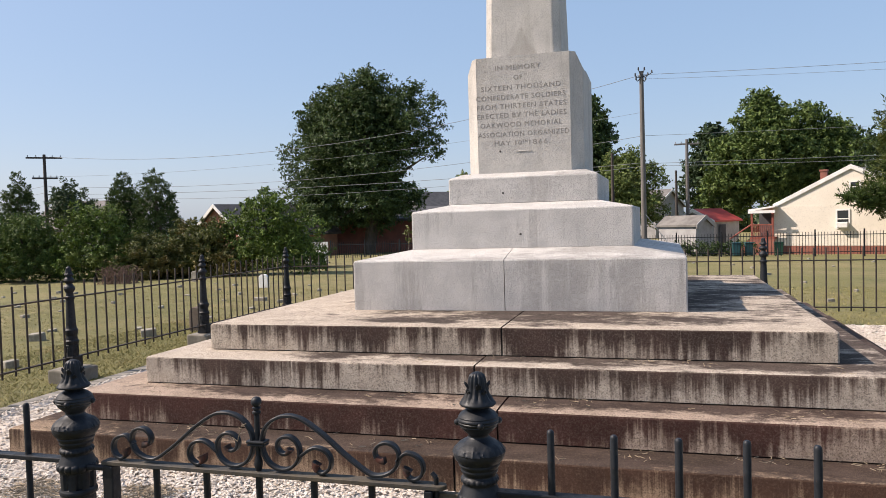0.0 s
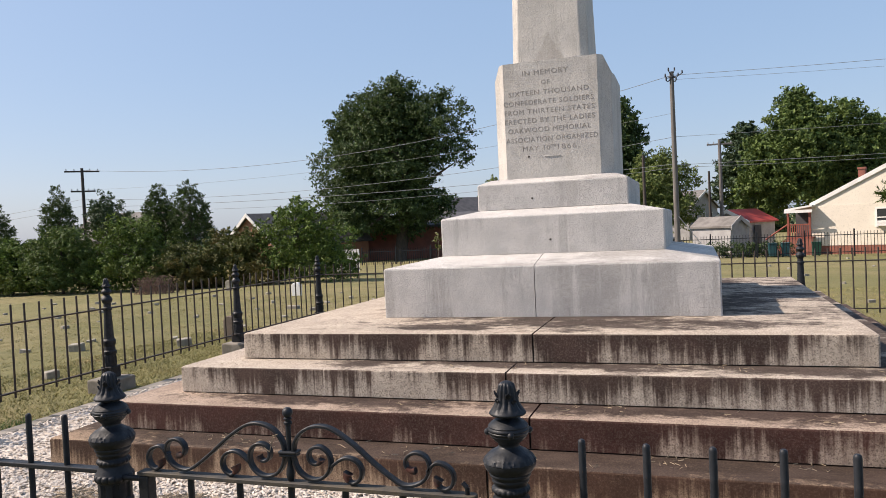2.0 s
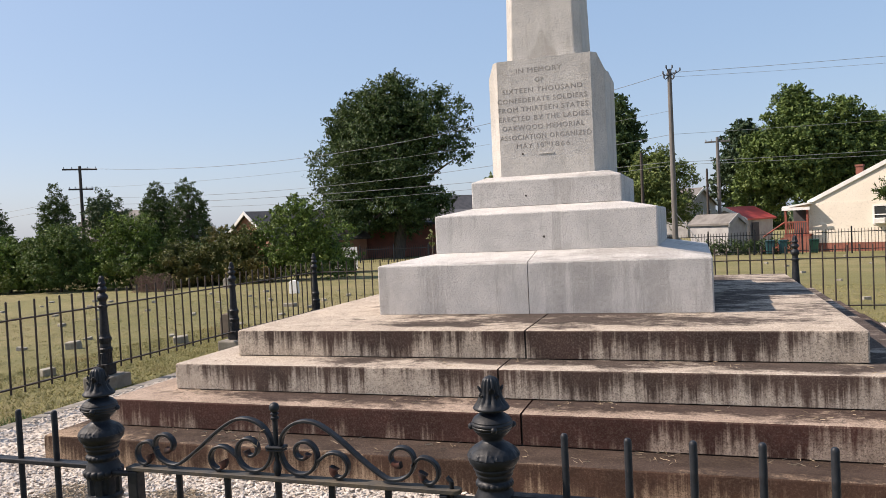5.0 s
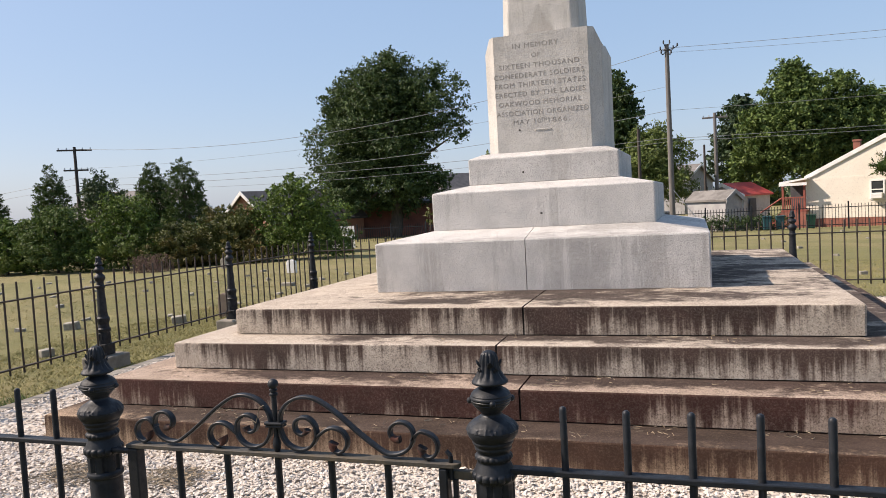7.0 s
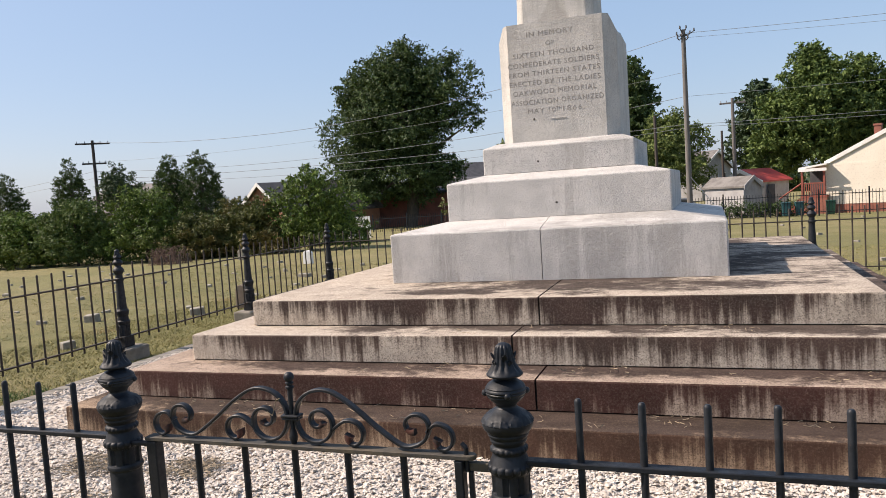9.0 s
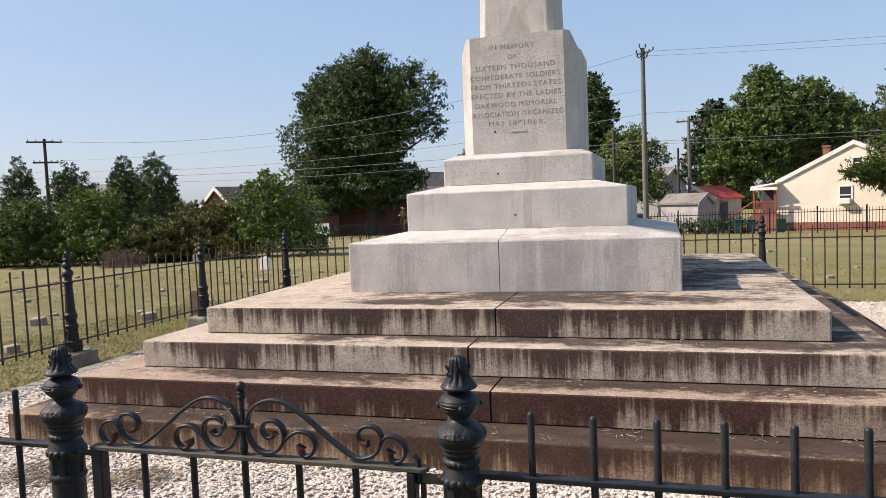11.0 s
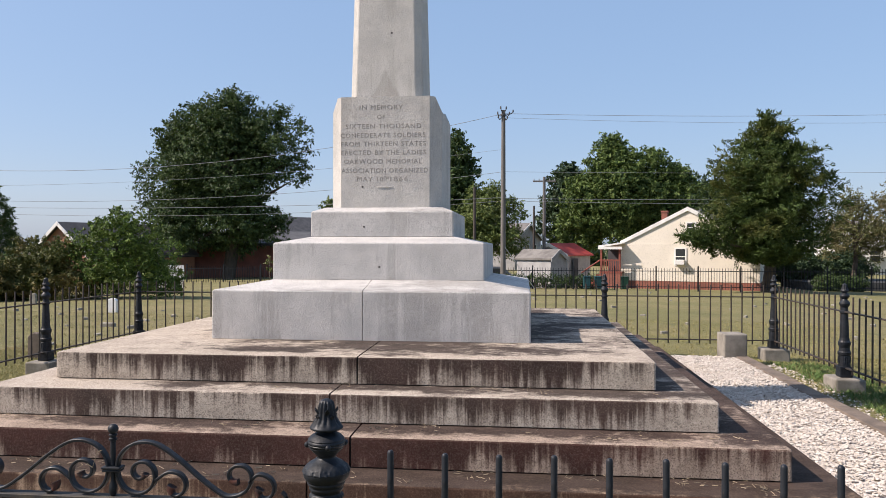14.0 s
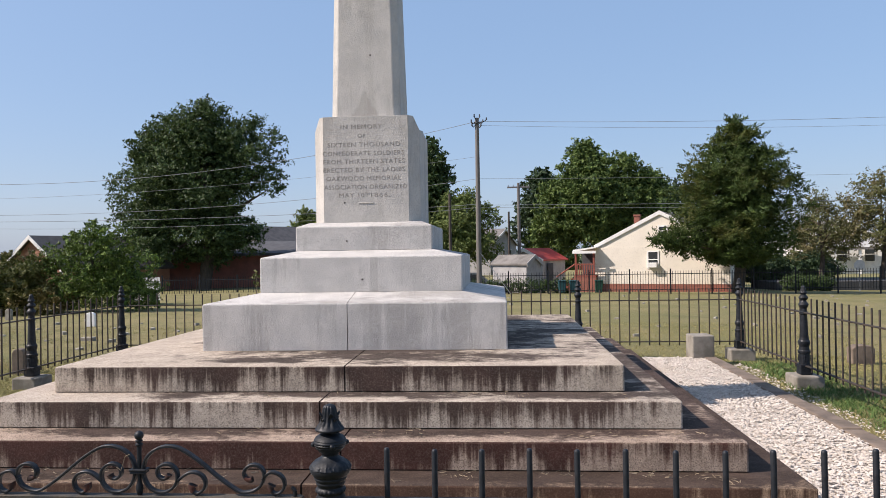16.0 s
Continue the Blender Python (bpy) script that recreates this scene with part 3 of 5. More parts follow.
def fluting(z, a):
    """Cast relief: leaves on the finial, petals on the lower bulb, scallops and flutes on the shaft."""
    if z > 1.028:
        rib = 0.5 + 0.5 * math.cos(12 * a)
        return 1 + (0.16 * rib ** 0.7 - 0.08) * min(1.0, (z - 1.028) / 0.015) * (1 if z < 1.105 else 0.5)
    if 0.886 < z < 0.912:
        ph = abs((a * 5 / math.pi) % 1 - 0.5)
        up = (z - 0.886) / 0.026
        leaf = 0.44 * math.sqrt(max(0.0, 1 - up * up)) if ph < 0.46 else 0
        edge = 0.05 if abs(ph - leaf) < 0.05 else 0.028
        return 1 + (edge + 0.035 * max(0.0, 1 - ph / 0.09) if ph < leaf else 0.0)
    if 0.800 < z < 0.816:
        return 1 + 0.06 * abs(math.sin(10 * a)) - 0.03
    if 0.742 < z < 0.766:
        return 1 + 0.085 * abs(math.sin(8 * a)) ** 0.6 - 0.045
    if 0.684 < z < 0.737 or 0.352 <= z < 0.652:
        return 1 - 0.15 * max(0.0, math.cos(8 * a)) ** 0.7
    return 1.0


def dense(profile, step=0.0022):
    """The profile with rows put in between, and fine turned grooves on the upper bulb."""
    out = []
    for (z0, r0), (z1, r1) in zip(profile, profile[1:]):
        k = max(1, round((z1 - z0) / step)) if z0 > 0.65 else 1
        out += [(z0 + (z1 - z0) * i / k, r0 + (r1 - r0) * i / k) for i in range(k)]
    out.append(profile[-1])
    radii = [r for z, r in out]
    soft = [radii[0]] + [(radii[i - 1] + 2 * radii[i] + radii[i + 1]) / 4 for i in range(1, len(radii) - 1)] + [radii[-1]]
    return [(z, r * (1 - 0.035 * (math.sin(z * 640) > 0.2)) if 0.956 < z < 0.988 else r) for (z, _), r in zip(out, soft)]


def ornament(bm):
    """Round bosses on the upper bulb and leaf tips standing off the finial."""
    for k in range(4):
        a = radians(20 + 90 * k)
        bmesh.ops.create_uvsphere(bm, u_segments=12, v_segments=8, radius=0.0095, matrix=Matrix.Translation((0.0595 * math.cos(a), 0.0595 * math.sin(a), 0.972)))
        for turn, z in ((0, 1.070), (0.5, 1.052)):
            b = a + turn
            for bend in (-0.16, 0, 0.16):
                rod(bm, (0.026 * math.cos(b + bend), 0.026 * math.sin(b + bend), z), (0.036 * math.cos(b + bend), 0.036 * math.sin(b + bend), z + 0.016 - abs(bend) * 0.03), 0.0055, 0.002, 7)
    return bm


SIDE_POST = [(0.125, 0.066), (0.15, 0.064), (0.255, 0.061), (0.262, 0.072), (0.29, 0.074), (0.305, 0.062), (0.345, 0.057), (0.385, 0.069), (0.41, 0.071), (0.43, 0.058),
             (0.46, 0.052), (0.70, 0.042), (0.745, 0.041), (0.752, 0.051), (0.775, 0.051), (0.785, 0.040), (0.82, 0.038), (0.845, 0.053), (0.868, 0.060), (0.885, 0.054),
             (0.905, 0.038), (0.918, 0.031), (0.935, 0.046), (0.955, 0.056), (0.972, 0.049), (0.99, 0.031), (1.0, 0.029), (1.010, 0.046), (1.02, 0.046), (1.04, 0.034),
             (1.065, 0.028), (1.09, 0.024), (1.102, 0.014), (1.108, 0.004)]
side_bm = lathe(bmesh.new(), SIDE_POST, 20, lambda z, a: 1 + (0.09 * math.cos(8 * a) if z > 1.03 else 0) + (0.06 * abs(math.cos(4 * a)) if 0.12 < z < 0.26 else 0))
box(side_bm, -0.072, 0.072, -0.072, 0.072, 0.0, 0.124, 0.008)
for k in range(4):
    c, d = [(1, 0), (0, 1), (-1, 0), (0, -1)][k], 0.061
    for off, half, z0, z1 in ((-0.020, 0.005, 0.165, 0.235), (0.020, 0.005, 0.165, 0.235), (0, 0.025, 0.235, 0.246), (0, 0.005, 0.165, 0.215)):
        x, y = c[0] * d - c[1] * off, c[1] * d + c[0] * off
        wx, wy = (0.006, half) if c[0] else (half, 0.006)
        box(side_bm, x - wx, x + wx, y - wy, y + wy, z0, z1, 0.002, 1)
side_me = part("fence_post", side_bm, IRON, None, smooth=False)
post_me = part("fence_post", ornament(lathe(bmesh.new(), dense(POST), 96, fluting)), IRON, None, smooth=True)
post_me.data.name = "fence_post"
picket_bm = bmesh.new()
lathe(picket_bm, [(0.05, 0.0105), (0.944, 0.0105), (0.950, 0.0092), (0.9535, 0.0055)], 10)
picket_me = part("picket", picket_bm, IRON, None, smooth=True)
block_me = part("base_block", boxed(-0.19, 0.19, -0.17, 0.17, -0.3, 0.0, 0.02), BLOCK, None)
worn_picket = part("picket", lathe(bmesh.new(), [(0.05, 0.0105), (0.944, 0.0105), (0.950, 0.0092), (0.9535, 0.0055)], 10), WORN_IRON, None, smooth=True)
master = [post_me, side_me, picket_me, worn_picket, block_me]


def fence_run(name, x0, y0, x1, y1, posts, z, label, blocks=True, skip=None, phase=0.5, pitch=0.166):
    """One side of the fence: posts at fractions of its length, two rails and pickets between."""
    length = math.hypot(x1 - x0, y1 - y0)
    f = thing(name, (x0, y0, z), label, "iron fence", "fence round the monument", math.degrees(math.atan2(y1 - y0, x1 - x0)))
    for s in posts:
        share(side_me if blocks else post_me, f, (s, 0, 0.0))
        if blocks:
            share(block_me, f, (s, 0, -0.004))
    cuts = [0.0, *skip, length] if skip else [0.0, length]
    for a, b in zip(cuts[::2], cuts[1::2]):
        part("rail", boxed(a, b, -0.019, 0.019, 0.762, 0.778, 0.003), WORN_IRON if blocks else IRON, f)
        part("rail", boxed(a, b, -0.019, 0.019, 0.10, 0.116, 0.003), WORN_IRON if blocks else IRON, f)
        k = max(1, round((b - a) / pitch))
        for i in range(k):
            s = a + (i + phase) * (b - a) / k
            if min((abs(s - p) for p in posts), default=1) > 0.075:
                share(worn_picket if blocks else picket_me, f, (s, 0, random.uniform(-0.004, 0.004)), random.uniform(0, 90), random.uniform(-0.5, 0.5))
    return f


random.seed(3)
WX, EX, FY, BY = -6.0, 4.15, 2.30, 11.8
GL, GR = -1.657, -0.258
fence_run("iron_fence", WX, BY, EX, BY, [0.0, 2.54, 5.08, 7.62, EX - WX], 0.05, "black iron picket fence with cast posts along the lawn", phase=0.0, pitch=0.1562)
fence_run("iron_fence", WX, FY + 0.1, WX, BY, [2.07, 4.51, 6.97], 0.05, "black iron picket fence with cast posts on stone blocks", phase=0.2, pitch=0.1625)
fence_run("iron_fence", EX, FY + 0.1, EX, BY, [2.2, 4.35, 6.9], 0.05, "black iron picket fence on pale stone blocks beside gravel")
fence_run("iron_fence", WX, FY, GL - 0.05, FY, [2.0], 0.0, "black iron picket fence beside the gate", False, None, 0.05)
fence_run("iron_fence", GR + 0.05, FY, EX, FY, [2.1, EX - GR - 0.05], 0.0, "black iron picket fence beside the gate", False, None, 0.93)
for x in (GL, GR):
    p = thing("gate_post", (x, FY, 0.0), "ornate black cast iron gate post with fluted finial", "gate post", "gate posts")
    share(post_me, p, (0, 0, 0))
for o in master:
    bpy.data.objects.remove(o)


# ---- the gate ----
def catmull(points, k=6):
    p = [points[0], *points, points[-1]]
    out = []
    for a, b, c, d in zip(p, p[1:], p[2:], p[3:]):
        for i in range(k):
            t = i / k
            out.append(tuple(0.5 * (2 * b[j] + (c[j] - a[j]) * t + (2 * a[j] - 5 * b[j] + 4 * c[j] - d[j]) * t * t + (3 * b[j] - a[j] - 3 * c[j] + d[j]) * t ** 3) for j in (0, 1)))
    return out + [points[-1]]


def coil(cx, cz, angles, radii, step=24):
    """Points on a coil round (cx, cz): radius by angle in degrees."""
    a0, a1 = angles[0], angles[-1]
    k = max(2, int(abs(a1 - a0) / step))
    sign = 1 if a1 > a0 else -1
    return [(cx + r * math.cos(radians(a)), cz + r * math.sin(radians(a)))
            for a in [a0 + (a1 - a0) * i / k for i in range(k + 1)]
            for r in [float(np.interp(sign * a, [sign * v for v in angles], radii))]]


GATE_MID, GATE_Y, GATE_TOP = -0.957, 2.285, 0.787
gate = thing("gate", (GATE_MID, GATE_Y, 0), "low black iron gate with scrolled cresting and rust spots", "gate")


def rounded_rail(bm, x0, x1, half, z0, z1):
    """A flat bar seen from above, with its far end rounded."""
    outline = [(x0, -half), (x1 - half, -half)] + [(x1 - half + half * math.sin(radians(a)), -half * math.cos(radians(a))) for a in range(20, 180, 20)] + [(x1 - half, half), (x0, half)]
    lo, hi = [bm.verts.new((x, y, z0)) for x, y in outline], [bm.verts.new((x, y, z1)) for x, y in outline]
    bm.faces.new(list(reversed(lo))), bm.faces.new(hi)
    for a in range(len(lo)):
        b = (a + 1) % len(lo)
        bm.faces.new((lo[a], lo[b], hi[b], hi[a]))
    bmesh.ops.bevel(bm, geom=[e for e in bm.edges if abs(e.verts[0].co.z - e.verts[1].co.z) < 1e-6], offset=0.002, segments=1, affect='EDGES')
    return bm


part("top_rail", rounded_rail(bmesh.new(), -0.571, 0.604, 0.021, GATE_TOP - 0.014, GATE_TOP), DIRTY_IRON, gate, "flat top rail with rusty dirt")
part("bottom_rail", boxed(-0.528, 0.538, -0.015, 0.015, 0.09, 0.115, 0.003), IRON, gate)
part("stile", boxed(-0.570, -0.530, -0.02, 0.02, 0.05, GATE_TOP - 0.016, 0.004), IRON, gate)
part("stile", boxed(0.540, 0.566, -0.02, 0.02, 0.05, GATE_TOP - 0.016, 0.004), IRON, gate)
bar = part("bar", rod(bmesh.new(), (0, 0, 0.117), (0, 0, GATE_TOP - 0.016), 0.0108, seg=12), IRON, gate, smooth=True)
bar.matrix_basis = pose(-0.374, 0, 0)
for k in range(1, 5):
    share(bar, gate, (-0.374 + k * 0.187, 0, 0))


def scroll_bar(bm, pts, width, thick, swell):
    """A flat bar along points (x, z) whose last stretch thickens into a blunt curled tip."""
    pts = [Vector((x, 0, z)) for x, z in pts]
    rows = []
    for i, p in enumerate(pts):
        t = (pts[min(i + 1, len(pts) - 1)] - pts[max(i - 1, 0)]).normalized()
        grow = 1 + swell * max(0.0, (i - len(pts) + 7) / 6)
        n, y = Vector((-t.z, 0, t.x)) * thick / 2 * grow, width / 2
        c = thick * 0.22
        rows.append([bm.verts.new(p + n * a + Vector((0, b, 0))) for a, b in
                     ((1, -y + c), (1, y - c), (0.55, y), (-0.55, y), (-1, y - c), (-1, -y + c), (-0.55, -y), (0.55, -y))])
    for a, b in zip(rows, rows[1:]):
        for i in range(8):
            bm.faces.new((a[i], a[(i + 1) % 8], b[(i + 1) % 8], b[i]))
    bm.faces.new(rows[0]), bm.faces.new(list(reversed(rows[-1])))
    bmesh.ops.recalc_face_normals(bm, faces=bm.faces)
    return bm


# cresting, in millimetres from the gate's middle and its top rail
HEART = coil(96, 81, [690, 610, 556, 456, 396, 347, 316, 270, 231, 174, 90, 52], [17, 25, 28, 29, 37, 48, 58, 71, 79, 81, 93, 105])
SWEEP = HEART + [(222, 124), (291, 68)] + coil(426, 73, [-138, -113, -88, -45, 8, 45, 87, 132, 171, 199, 245], [83, 66, 53, 40, 36, 37, 37, 39, 39, 33, 17])
INNER_CURL = [(141, 50)] + coil(214, 40, [140, 94, 45, -4, -54, -92, -125, -165], [53, 41, 34, 32, 32, 34, 29, 15])
OUTER_CURL = [(456, 58)] + coil(503, 41, [120, 76, 29, -16, -64, -90, -125, -168], [47, 38, 34, 33, 34, 34, 27, 14])
for side in (1, -1):
    for pts, swell in ((SWEEP, 0.7), (INNER_CURL, 1.6), (OUTER_CURL, 1.6)):
        run = [(side * x / 1000, GATE_TOP + z / 1000 + 0.001) for x, z in catmull(pts, 3)]
        scroll = part("scroll", scroll_bar(bmesh.new(), run, 0.0235, 0.0098, swell), IRON, gate, smooth=True)
        tips = [run[-7:]] if pts is not SWEEP else [run[-7:], run[6::-1]]
        for tip in tips:
            part("scroll_tip", scroll_bar(bmesh.new(), tip, 0.0245, 0.0112, swell), RUST, scroll, "rusty scroll end", True)
G = GATE_TOP
part("finial", lathe(bmesh.new(), [(G, 0.008), (G + 0.008, 0.011), (G + 0.022, 0.0135), (G + 0.034, 0.012), (G + 0.05, 0.0075), (G + 0.075, 0.0075),
      (G + 0.176, 0.0085), (G + 0.179, 0.013), (G + 0.185, 0.013), (G + 0.188, 0.009), (G + 0.192, 0.009), (G + 0.194, 0.013), (G + 0.198, 0.013), (G + 0.200, 0.008)]
      + [(G + 0.215 - 0.0165 * math.cos(radians(a)), 0.0165 * math.sin(radians(a))) for a in range(30, 180, 15)], 20), IRON, gate, "ball finial", True)
part("collar", box(boxed(-0.030, 0.030, -0.016, 0.016, G + 0.079, G + 0.086, 0.002), -0.032, 0.032, -0.018, 0.018, G + 0.087, G + 0.096, 0.003), IRON, gate)
part("latch", rod(rod(bmesh.new(), (0.575, -0.004, G - 0.05), (0.575, -0.004, G + 0.02), 0.007), (0.575, -0.004, G + 0.02), (0.562, -0.004, G + 0.034), 0.0075, 0.0065), IRON, gate, "bent latch pin")
part("latch_bar", boxed(0.567, 0.66, 0.0, 0.022, G - 0.052, G - 0.026, 0.003), DIRTY_IRON, gate)
part("keeper", boxed(0.578, 0.592, -0.006, 0.01, 0.3, G - 0.05, 0.002), IRON, gate)
part("hinge", rod(bmesh.new(), (-0.685, 0, G - 0.03), (-0.57, 0, G - 0.03), 0.010), IRON, gate)

twine = tagged(part("twine", rod(rod(rod(bmesh.new(), (-0.028, -0.016, G + 0.150), (-0.046, -0.014, G + 0.142), 0.0014, seg=5), (-0.046, -0.014, G + 0.142), (-0.062, -0.014, G + 0.092), 0.0012, seg=5),
                           (-0.062, -0.014, G + 0.092), (-0.080, -0.014, G + 0.104), 0.0014, seg=5), STRAW), "scrap of pale twine caught on the gate", "twine")
twine.matrix_basis = pose(GATE_MID, GATE_Y, 0)

# stone stub by the path
stub = tagged(part("stone_block", boxed(-0.165, 0.165, -0.165, 0.165, -0.1, 0.335, 0.022, 3), BLOCK), "rough square granite block on the gravel", "stone block")
stub.matrix_basis = pose(3.38, 11.22, 0, 0, 0, 4)


# ---- trees and bushes ----
def leaf_cloud(name, lobes, count, size, material, parent, seed, shell=0.55, clump=0.30, per=26, up=0.25, slender=0.45, label="", sprig=1.3, spray=False):
    """Leaves along short twigs that reach outwards over a set of lobes (x, y, z, rx, ry, rz)."""
    rng = np.random.default_rng(seed)
    lobes = np.array(lobes, float)
    weight = (lobes[:, 3] * lobes[:, 4] + lobes[:, 3] * lobes[:, 5] + lobes[:, 4] * lobes[:, 5])
    k = max(1, count // per)
    pick = rng.choice(len(lobes), k, p=weight / weight.sum())
    way = rng.normal(size=(k, 3))
    way /= np.linalg.norm(way, axis=1)[:, None]
    depth = (shell ** 3 + (1 - shell ** 3) * rng.random(k)) ** (1 / 3) * (1 + 0.10 * np.clip(rng.normal(size=k), -1.5, 1.2))
    centre = lobes[pick, :3] + way * lobes[pick, 3:] * depth[:, None]
    spread = clump * rng.uniform(0.6, 1.35, k)
    twig = way * np.array([1, 1, 0.6]) + rng.normal(size=(k, 3)) * 0.35 + np.array([0, 0, 0.3])
    twig /= np.linalg.norm(twig, axis=1)[:, None]
    who = np.repeat(np.arange(k), per)
    along = rng.uniform(-0.8, 1.2, (k * per, 1))
    side = np.clip(rng.normal(size=(k * per, 3)), -1.7, 1.7) * (0.68 - 0.32 * along)
    pos = centre[who] + spread[who][:, None] * (twig[who] * along * sprig + side * np.array([1, 1, 0.75]) * 0.8)
    norm = way[who] * 0.55 + rng.normal(size=(k * per, 3)) * 0.75 + np.array([0, 0, up])
    norm /= np.linalg.norm(norm, axis=1)[:, None]
    tang = np.cross(norm, rng.normal(size=(k * per, 3)) + twig[who] * 0.8)
    if spray:
        tang = twig[who] + rng.normal(size=(k * per, 3)) * 0.5
        norm = np.cross(tang, norm)
        norm /= np.linalg.norm(norm, axis=1)[:, None] + 1e-9
    tang /= np.linalg.norm(tang, axis=1)[:, None] + 1e-9
    bit = np.cross(norm, tang)
    s = size * rng.uniform(0.6, 1.4, (k * per, 1))
    quad = np.stack([pos - tang * s, pos + bit * s * slender - norm * s * 0.12, pos + tang * s, pos - bit * s * slender - norm * s * 0.12], 1)
    faces = np.arange(k * per * 4).reshape(-1, 4)
    return arrays(name, quad.reshape(-1, 3), faces, material, parent, label)


def limbs(bm, base, top, r, ends, seg=9, rise=0.5):
    """A tapered, slightly bent trunk with a limb to each end point."""
    base, top = Vector(base), Vector(top)
    mid = base.lerp(top, 0.5) + Vector((0.06, 0.04, 0)) * (top - base).length
    rod(bm, base, mid, r, r * 0.8, seg), rod(bm, mid, top, r * 0.8, r * 0.5, seg)
    for i, e in enumerate(ends):
        e = Vector(e)
        start = mid.lerp(top, (i % 4) / 3.5)
        knee = start.lerp(e, 0.5) + Vector((0, 0, 0.1 * (e - start).length * rise))
        rod(bm, start, knee, r * 0.38, r * 0.24, 7), rod(bm, knee, e, r * 0.24, r * 0.06, 6)
    return bm


def fitted(lobes, w, d, z0, z1):
    """The lobes, brought to that width, depth and height."""
    a = np.array(lobes)
    lo, hi = (a[:, :3] - a[:, 3:]).min(0), (a[:, :3] + a[:, 3:]).max(0)
    k = np.array([w, d, z1 - z0]) * 0.94 / (hi - lo)
    a[:, :3] = (a[:, :3] - (lo + hi) / 2) * k + np.array([0, 0, (z0 + z1) / 2])
    a[:, 3:] *= k
    return [tuple(r) for r in a.tolist()]


def tiers_of(seed, w, d, z0, z1, levels=13):
    """Lobes along tiers of rising boughs under a pointed top, for a conifer."""
    rng = random.Random(seed)
    out = []
    for i in range(levels):
        t = i / (levels - 1)
        reach = float(np.interp(t, (0, 0.18, 0.4, 0.6, 0.8, 0.92, 1), (0.72, 0.95, 1.0, 0.92, 0.60, 0.32, 0.04)))
        for j in range(9 if t < 0.7 else 7):
            a = j * 0.7 + i * 1.7 + rng.uniform(-0.25, 0.25)
            r = reach * rng.uniform(0.74, 1.08)
            for q in (0.25, 0.5, 0.74, 0.94):
                s = (0.150 - 0.100 * q) * (0.35 + 0.75 * reach)
                out.append((math.cos(a) * r * q * w / 2, math.sin(a) * r * q * d / 2, z0 + (z1 - z0) * (t + 0.075 * q * q * (1 - t)), w * s, d * s, (z1 - z0) * 0.034 * (0.5 + 0.6 * reach)))
    return fitted(out, w, d, z0, z1)


def lobes_of(seed, w, d, z0, z1, k, fat=0.36, crown=None):
    """Lobes filling a rounded crown of that width and depth between two heights."""
    rng = random.Random(seed)
    out = []
    for i in range(k):
        t = (i + 0.5) / k
        z = z0 + (z1 - z0) * t
        wide = crown(t) if crown else math.sin(math.pi * (0.12 + 0.80 * t)) ** 0.7
        a = i * 2.4 + rng.uniform(-0.5, 0.5)
        r = wide * rng.uniform(0.35, 0.72)
        s = fat * rng.uniform(0.8, 1.25) * (0.55 + 0.6 * wide)
        out.append((math.cos(a) * r * w / 2, math.sin(a) * r * d / 2, z, w / 2 * s * 1.35, d / 2 * s * 1.35, (z1 - z0) * s * 0.52))
    return fitted(out, w, d, z0, z1)


def oval_of(seed, w, d, z0, z1, k=9):
    """Stacked lobes of one dense upright oval crown."""
    rng = random.Random(seed)
    out = []
    for i in range(k):
        t = i / (k - 1)
        r = math.sin(math.pi * (0.24 + 0.68 * t)) ** 0.75 * rng.uniform(0.92, 1.06)
        out.append((rng.uniform(-0.05, 0.05) * w, rng.uniform(-0.05, 0.05) * d, z0 + (z1 - z0) * (0.1 + 0.8 * t), w / 2 * r, d / 2 * r, (z1 - z0) * 0.11))
    return fitted(out, w, d, z0, z1)


def egg(t):
    return math.sin(math.pi * (0.2 + 0.78 * t)) ** 0.8


def cluster(seed, parts):
    """Lobes of several lesser crowns side by side: (offset, width, depth, foot, top, count)."""
    out = []
    for i, (dx, w, d, z0, z1, k) in enumerate(parts):
        for l in lobes_of(seed + i, w, d, z0, z1, k, 0.26, egg):
            out.append((l[0] + dx, *l[1:]))
    return out


def tree(name, x, y, w, d, z0, z1, leaves, size, material, seed, label, trunk=0.25, k=16, crown=None, shell=0.5, clump=0.32, category="tree", fat=0.36, slender=0.45, tiers=0, crowns=None, sprig=1.3, oval=False, spray=False):
    g = ground_z(x, y)
    t = thing(name, (x, y, g - 0.05), label, category)
    if crowns:
        ls = cluster(seed, [(a, b, c, e - g, f - g, n) for a, b, c, e, f, n in crowns])
    elif oval:
        ls = oval_of(seed, w, d, z0 - g, z1 - g)
    else:
        ls = tiers_of(seed, w, d, z0 - g, z1 - g, tiers) if tiers else lobes_of(seed, w, d, z0 - g, z1 - g, k, fat, crown)
    part("trunk", limbs(bmesh.new(), (0, 0, -0.1), (0, 0, (z0 + (z1 - z0) * 0.6) - g), trunk, [l[:3] for l in ls[::max(2, len(ls) // 26)]]), BARK, t, smooth=True)
    leaf_cloud("crown", ls, leaves, size, material, t, seed, shell, clump, slender=slender, sprig=sprig, spray=spray)
    return t


